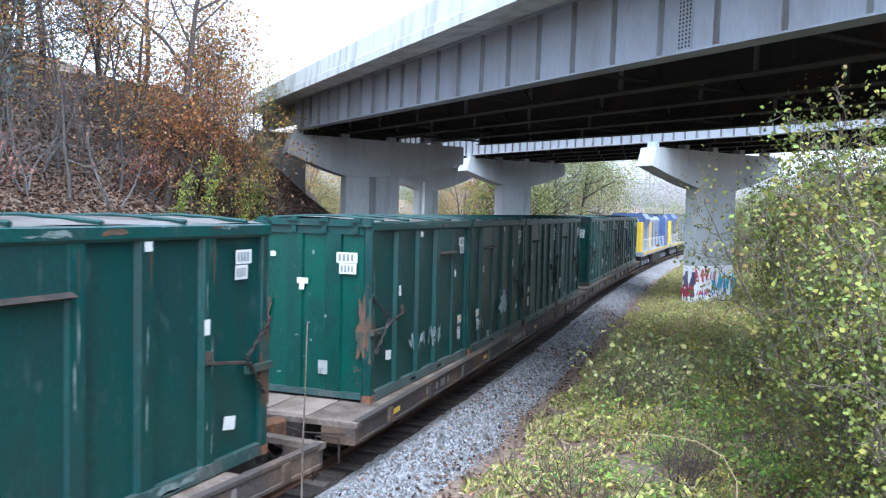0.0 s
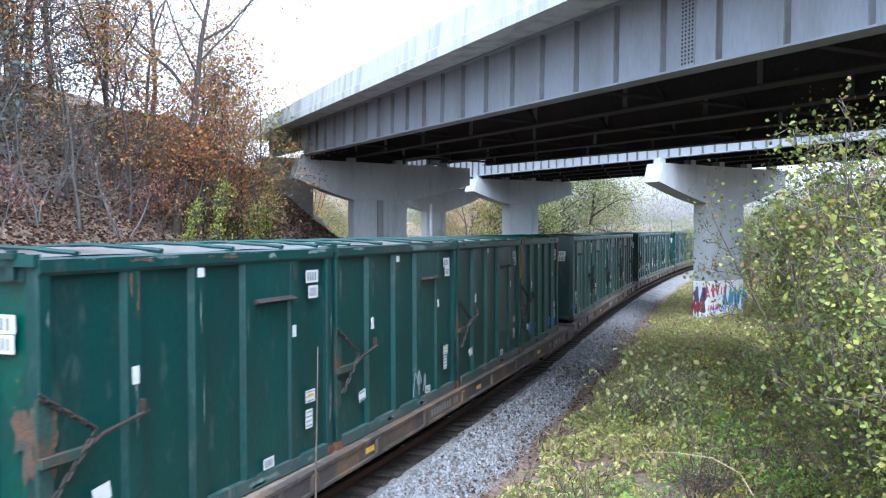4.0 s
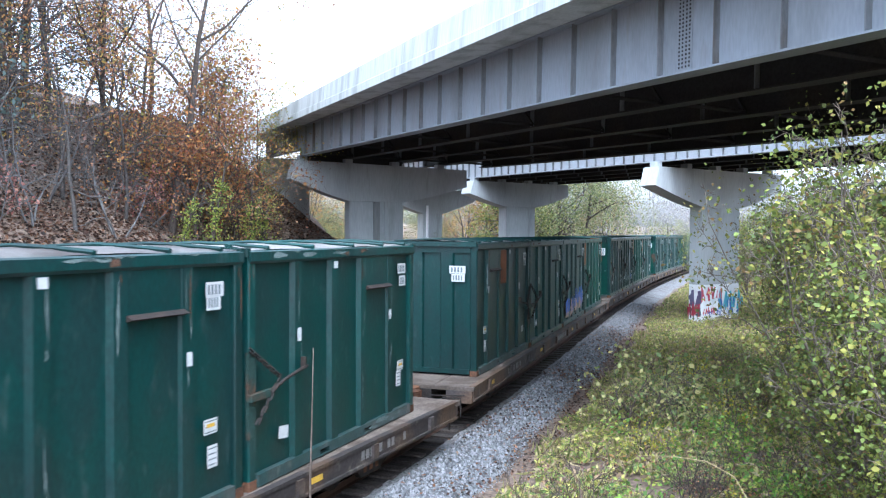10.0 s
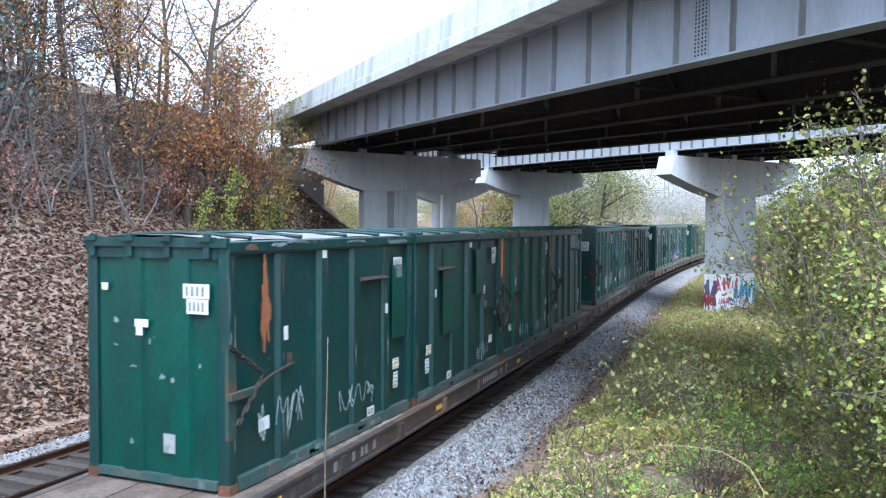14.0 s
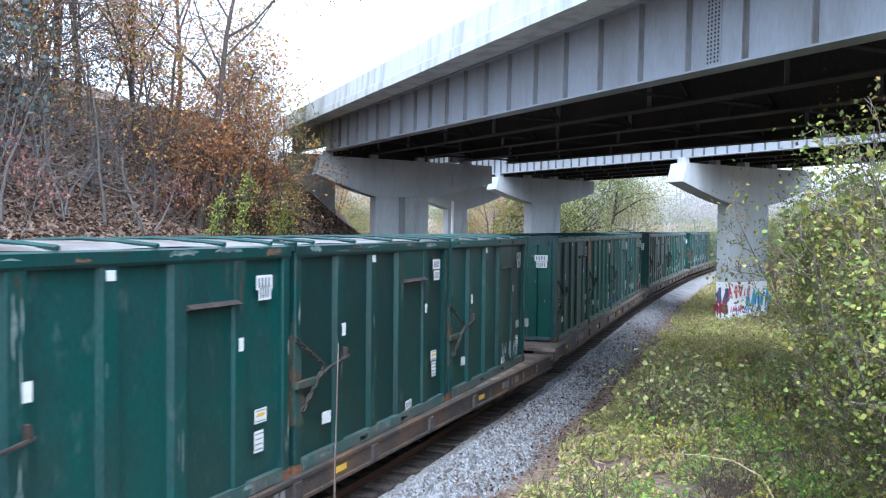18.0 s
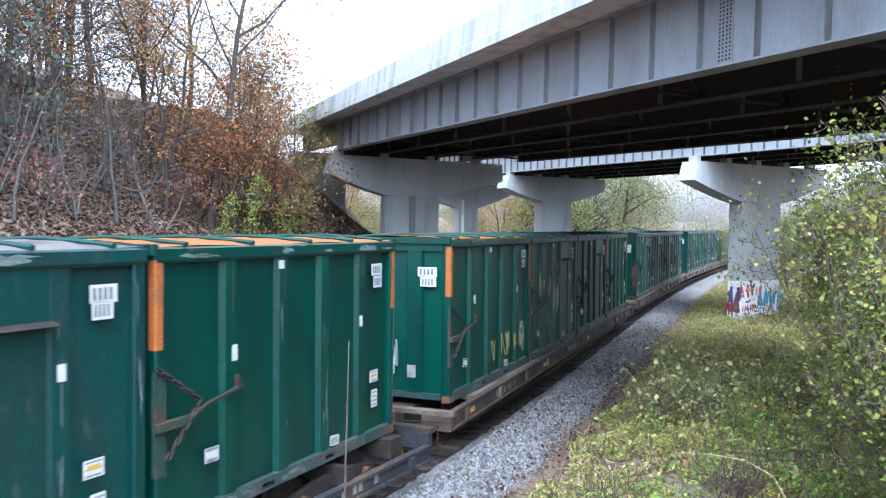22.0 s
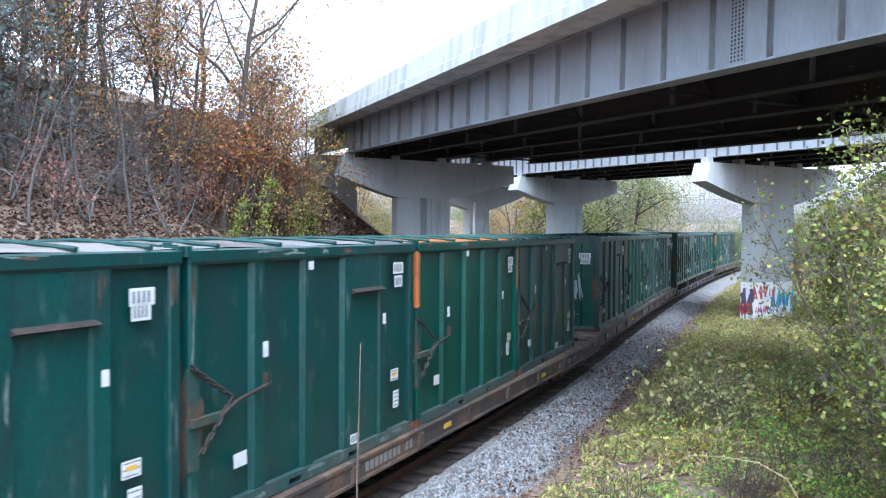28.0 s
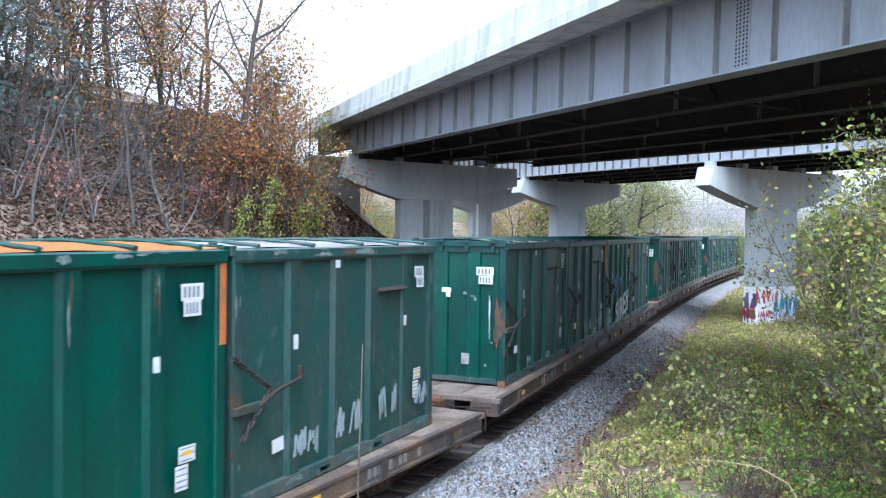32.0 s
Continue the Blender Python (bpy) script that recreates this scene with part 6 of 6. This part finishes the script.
def stick_labels(ob, code, k):
    r = random.Random(k)
    side = "far" if code[0] == "R" else "side"
    s = -1 if code[0] == "R" else 1
    j = lambda a: r.uniform(-a, a)
    yn = -2.3 if code[0] == "R" else 2.3
    e = -1 if code[0] == "R" else 1
    sticker(ob, side, yn + j(0.05), CH - 0.52 + j(0.05), 0.36, 0.2, lines=1)
    sticker(ob, side, yn + 0.02 + j(0.03), CH - 0.73 + j(0.03), 0.28, 0.2, lines=1)
    sticker(ob, side, -1.52 + j(0.06), 2.06 + j(0.08), 0.11, 0.21)
    sticker(ob, side, 1.8 + j(0.05), 2.14 + j(0.06), 0.1, 0.18)
    sticker(ob, side, -0.43 + j(0.06), CH - 0.32 + j(0.02), 0.13, 0.12)
    sticker(ob, side, 2.22 + j(0.05), 1.06 + j(0.08), 0.27, 0.2, lines=3, band=M_YELLOW)
    sticker(ob, side, 2.22 + j(0.05), 0.74 + j(0.08), 0.2, 0.3, lines=4)
    sticker(ob, side, -2.05 + j(0.1), 0.74 + j(0.08), 0.26, 0.19, tilt=j(9), lines=2 if r.random() < 0.3 else 0)
    if r.random() < 0.7:
        sticker(ob, side, 1.0 + j(0.2), 0.31, 0.26, 0.16, tilt=j(5), lines=1)
    if code[0] != "O" and r.random() < 0.65:
        for xx, yy in ((1.08, 0), (-1.1, 0)):
            blot(ob, "door", xx, 1.45 + j(0.2), 0.32 + abs(j(0.16)), 1.35 + j(0.4), M_RUST_PATCH, k + xx)
        blot(ob, side, -CL / 2 + 0.13, 1.2 + j(0.3), 0.26, 1.0, M_RUST_PATCH, k + 3)
    rail_wear(ob, side, M_SCUFF, k + 1300, 7, "rail_wear", "pale worn paint on the top rail", CH - 0.19, CH - 0.075, 0.033)
    rail_wear(ob, side, M_RUST_PATCH, k + 1500, 3, "rail_rust", "rust on the top rail", CH - 0.19, CH - 0.075, 0.034, 0.4)
    rail_wear(ob, side, M_SCUFF, k + 1700, 6, "rail_wear", "pale worn paint on the bottom rail", 0.05, 0.19, 0.0225, 0.5)
    if code[0] == "N":
        rail_wear(ob, "door_face", M_SCUFF, k + 1900, 9, "scrape", "pale scrapes on the door", 0.4, 2.9, 0.0, 0.3)
    scratches(ob, side, M_SCUFF, k + 500, 16, "scuff_mark", "pale scuffs on the ribs", 0.03, 0.7)
    scratches(ob, side, M_RUST, k + 900, 6, "rust_run", "brown rust runs below the top rail", 0.02, 0.8, True)
    end = "closed" if code[0] == "R" else "door"
    sticker(ob, end, 0.72 * e, CH - 0.74, 0.44, 0.2, lines=1)
    sticker(ob, end, 0.74 * e, CH - 0.95, 0.36, 0.2, lines=1)
    if end == "door":
        sticker(ob, end, -0.25 + j(0.05), CH - 1.22, 0.24, 0.11)
        sticker(ob, end, -0.25 + j(0.05), CH - 1.33, 0.11, 0.13)
        sticker(ob, end, 0.3 + j(0.1), 0.62, 0.2, 0.27, M_GREY_LABEL)
        sticker(ob, end, -0.9, CH - 0.72, 0.11, 0.1)


def build_train():
    count = 0
    for k, codes in WAGONS.items():
        odd = k in (1, 9, 10)
        if odd or not PLAIN_CAR:
            car = flatcar(k == 10, 12.55 if k > 1 else 12.75, True) if odd else flatcar()
            if not odd:
                PLAIN_CAR.append(car)
        else:
            car = copy_thing(PLAIN_CAR[0], Matrix.Identity(4))
        MOVING.append((car, TAIL[k] - 11.89, Matrix.Identity(4), 7.5))
        for i, code in enumerate(codes.split()):
            key = ("O" if code[0] == "O" else "N", int(code[1]), -1 if code[0] == "R" else 1)
            if key not in PATTERN:
                ob = PATTERN[key] = container(key[1], key[0], key[2])
            else:
                ob = copy_thing(PATTERN[key], Matrix.Identity(4))
            turn = 180 if code[0] == "R" else 0
            MOVING.append((ob, TAIL[k] - i * PITCH - CL / 2, pose(0, 0, DECK_Z, 0, 0, turn), 2.9))
            DRESSED.append((ob, code, count))
            count += 1
    for i in range(2):
        lo = locomotive()
        MOVING.append((lo, TAIL[-1] - 11.89 - 13.2 - 1.2 - 11.4 - i * 22.8, Matrix.Identity(4), 6.9))


DRESSED = []
build_train()
for ob, code, k in DRESSED:
    stick_labels(ob, code, k)

# paint marks of single containers: wagon, place from the tail, then kind, distance from the tail end, height, width, height of the mark
W, B, R_, G_, P_ = M_SPRAY_W, M_SPRAY_B, M_SPRAY_R, GREENS[2], M_SPRAY_P
MARKS = {
    (0, 0): [("tag", 2.9, 0.85, 1.9, 0.5, W, 6, 0.035)], (0, 1): [("fill", 3.4, 1.0, 1.1, 0.9, W), ("tag", 1.0, 0.7, 0.8, 0.4, W, 3, 0.03)],
    (1, 0): [("fill", 1.15, 2.0, 0.14, 1.6, W), ("fill", 3.3, 2.3, 0.1, 0.9, W), ("tag", 0.5, 0.5, 0.4, 0.3, B, 2, 0.03), ("fill", 5.2, 2.7, 0.12, 0.3, R_)],
    (2, 1): [("tag", 3.6, 0.5, 0.9, 0.6, W, 3, 0.04)], (2, 3): [("tag", 1.4, 0.6, 1.1, 0.5, B, 4, 0.05), ("tag", 4.6, 0.5, 0.9, 0.4, B, 3, 0.05)],
    (3, 1): [("fill", 3.6, 1.9, 0.45, 1.6, W), ("tag", 1.9, 0.9, 0.7, 1.2, W, 2, 0.09), ("tag", 3.0, 0.7, 0.6, 0.5, W, 3, 0.06), ("tag", 4.4, 0.75, 0.4, 0.5, B, 3, 0.04)],
    (4, 0): [("panel", 2.62, 2.75, 0.62, 0.95, M_RUST_OR), ("fill", 0.95, 2.5, 0.2, 0.9, W)], (4, 1): [("fill", 0.7, 0.9, 0.16, 0.9, W), ("fill", 4.9, 2.0, 0.12, 0.7, W)],
    (4, 2): [("fill", 1.1, 0.5, 1.0, 0.75, P_), ("fill", 2.2, 0.6, 0.95, 0.9, P_), ("fill", 3.3, 0.65, 0.95, 0.9, P_), ("fill", 4.5, 0.75, 1.2, 1.0, P_), ("tag", 1.7, 0.75, 2.4, 0.8, B, 5, 0.1), ("tag", 4.1, 0.95, 2.2, 0.9, B, 5, 0.1)],
    (5, 0): [("fill", 3.35, 0.75, 0.5, 0.8, W), ("tag", 3.3, 0.8, 0.6, 0.9, W, 2, 0.06), ("tag", 4.7, 0.85, 1.2, 0.8, W, 5, 0.035)], (5, 1): [("tag", 2.6, 0.8, 0.9, 0.9, W, 3, 0.05), ("tag", 4.4, 0.8, 0.9, 0.9, W, 3, 0.05)], (5, 2): [("tag", 1.0, 0.6, 0.7, 0.5, W, 3, 0.03)],
    (6, 0): [("fill", 0.85, 2.5, 0.3, 1.6, M_RUST_OR), ("tag", 1.2, 0.9, 1.3, 0.7, W, 4, 0.02), ("tag", 3.6, 0.7, 1.5, 0.5, W, 4, 0.02), ("panel", 5.25, 2.2, 0.6, 1.4, G_)], (6, 1): [("panel", 2.0, 2.2, 0.9, 1.9, G_), ("panel", 4.1, 2.5, 0.6, 1.1, G_), ("tag", 4.2, 0.5, 0.9, 0.5, W, 3, 0.04)],
    (6, 2): [("tag", 2.3, 0.55, 1.1, 0.5, W, 4, 0.05), ("tag", 4.0, 0.5, 0.7, 0.5, W, 4, 0.06), ("tag", 5.2, 0.5, 0.6, 0.6, W, 3, 0.04)],
    (7, 0): [("tag", 3.2, 0.6, 0.5, 0.5, M_RUST, 2, 0.05)], (7, 1): [("tag", 2.1, 0.6, 0.6, 0.5, W, 3, 0.04), ("tag", 5.3, 0.4, 0.5, 0.4, B, 3, 0.04)], (7, 3): [("tag", 1.8, 0.6, 1.6, 0.5, W, 4, 0.08), ("tag", 4.4, 0.6, 0.7, 0.4, R_, 3, 0.06)],
    (8, 3): [("tag", 4.3, 0.5, 1.3, 0.6, W, 4, 0.06)], (8, 0): [("fill", 1.95, 3.0, 0.2, 0.35, W), ("fill", 0.7, 0.35, 0.4, 0.3, W)],
    (9, 0): [("tag", 3.9, 0.75, 2.7, 0.7, M_SPRAY_Y, 5, 0.045), ("tag", 5.1, 0.9, 0.5, 0.9, W, 3, 0.03), ("rear", -0.8, 0.9, 0.45, 1.2, W, 4, 0.05), ("rear", -0.2, 0.9, 0.4, 1.2, W, 4, 0.05)],
    (9, 1): [("tag", 2.9, 1.6, 0.9, 1.3, W, 5, 0.09), ("tag", 0.9, 2.1, 0.25, 0.7, M_SPRAY_Y, 1, 0.025), ("tag", 1.9, 1.9, 0.25, 0.9, M_SPRAY_Y, 1, 0.025), ("tag", 1.9, 1.0, 0.25, 0.6, M_SPRAY_Y, 1, 0.025), ("tag", 2.9, 2.5, 0.25, 0.4, M_SPRAY_Y, 1, 0.025), ("tag", 4.9, 2.1, 0.3, 0.5, M_SPRAY_Y, 1, 0.025)], (9, 3): [("tag", 1.7, 0.35, 2.0, 0.4, M_RUST, 5, 0.05)],
    (10, 0): [("tag", 2.1, 0.6, 0.7, 0.5, W, 2, 0.05), ("fill", 3.5, 2.6, 0.2, 1.1, W)], (10, 1): [("panel", 2.0, 2.75, 0.95, 1.1, G_), ("panel", 3.1, 2.85, 0.62, 0.95, G_), ("tag", 2.3, 0.6, 0.7, 0.8, W, 4, 0.07), ("fill", 0.35, 0.85, 0.5, 0.55, W)],
    (11, 0): [("rear", -0.1, 1.6, 1.9, 1.2, W, 6, 0.035)], (11, 2): [("tag", 1.9, 0.6, 0.9, 0.5, W, 4, 0.04)], (12, 0): [("rearfill", -0.2, 2.1, 0.1, 1.6, W)],
    (13, 0): [("rearfill", 0.85, 1.7, 0.06, 1.3, W), ("tag", 2.0, 0.4, 0.4, 0.35, W, 2, 0.06)], (13, 1): [("tag", 2.8, 0.55, 1.2, 0.6, W, 5, 0.03), ("tag", 4.8, 0.5, 1.2, 0.55, W, 5, 0.03)],
    (13, 2): [("tag", 2.0, 1.7, 0.5, 1.0, B, 4, 0.06), ("tag", 3.3, 1.8, 0.45, 0.6, B, 3, 0.06), ("fill", 5.5, 1.7, 0.14, 2.2, W), ("tag", 0.8, 0.4, 0.7, 0.6, W, 4, 0.06)],
    (14, 3): [("tag", 1.6, 0.6, 0.7, 0.5, W, 4, 0.045), ("tag", 2.75, 0.7, 0.8, 0.6, W, 4, 0.045), ("tag", 4.1, 0.75, 0.8, 0.6, W, 4, 0.045), ("tag", 5.3, 0.65, 0.6, 0.5, W, 3, 0.045)],
}
for n, (ob, code, k) in enumerate(DRESSED):
    wagon, place = list(WAGONS)[n // 4], n % 4
    side, sgn = ("far", -1) if code[0] == "R" else ("side", 1)
    for q, (kind, y, z, w, h, m, *more) in enumerate(MARKS.get((wagon, place), ())):
        yl = sgn * (y - CL / 2)
        if kind == "tag":
            scrawl(ob, side, yl, z, w, h, m, n * 31 + q, *more)
        elif kind == "rear":
            scrawl(ob, "door" if sgn > 0 else "closed", y, z, w, h, m, n * 31 + q, *more)
        elif kind == "rearfill":
            blot(ob, "door", y, z, w, h, m, n * 31 + q, "paint_streak")
        elif kind == "fill":
            blot(ob, side, yl, z, w, h, m, n * 31 + q, "paint_streak")
        else:
            sticker(ob, side, yl, z, w, h, m, name="touched_up_panel")

# block letters sprayed in silver with a dark shade on one bright container
def letters(parent, y, z, size, word, m, off, wide=1.0):
    cu = bpy.data.curves.new("lettering", "FONT")
    cu.body, cu.size, cu.align_x, cu.extrude, cu.offset = word, size, "CENTER", 0.001, off
    tmp = bpy.data.objects.new("lettering", cu)
    me = bpy.data.meshes.new_from_object(tmp)
    bpy.data.objects.remove(tmp)
    me.materials.clear()
    me.materials.append(m)
    return part("sprayed_lettering", me, m, parent, at=pose(X1 + (0.006 if off < 0.03 else 0.004), y, z, 0, -8, 90) @ Matrix.Diagonal((wide, 1, 1, 1)) @ pose(0, 0, 0, 90))


for ob, code, k in [d for i, d in enumerate(DRESSED) if (list(WAGONS)[i // 4], i % 4) == (13, 2)]:
    letters(ob, 0.85, 0.26, 1.25, "SIRES", M_SPRAY_D, 0.07, 1.1)
    letters(ob, 0.85, 0.28, 1.25, "SIRES", M_SPRAY_S, 0.015, 1.1)

# how far the tail of wagon 0 has run along the line, by the second
RUN_T = [0, 2, 6, 7, 9, 11.5, 12, 13, 14, 16.5, 17, 19, 21.5, 22, 23, 24, 25, 27.5, 28, 29, 31.5, 32]
RUN_S = [13.36, 36.75, 83.24, 94.89, 118.01, 145.94, 151.5, 162.67, 174.01, 202.01, 207.63, 230.15, 258.23, 263.82, 274.96, 286.08, 297.24, 325.24, 330.88, 342.15, 369.89, 375.37]


def run(t):
    return float(np.interp(t, RUN_T, RUN_S))


def motions():
    times = [i * 0.5 for i in range(65)]
    for ob, behind, local, bogie in MOVING:
        rows = []
        for t in times:
            s = run(t) - behind
            a, _ = on_track(max(s - bogie, -410))
            b, _ = on_track(max(s - bogie, -410) + 2 * bogie)
            mid, u = (a + b) / 2, (b - a)
            rows.append((t, pose(mid[0], mid[1], 0, 0, 0, -math.degrees(math.atan2(u[0], u[1]))) @ local))
        walk(ob, rows)
motions()
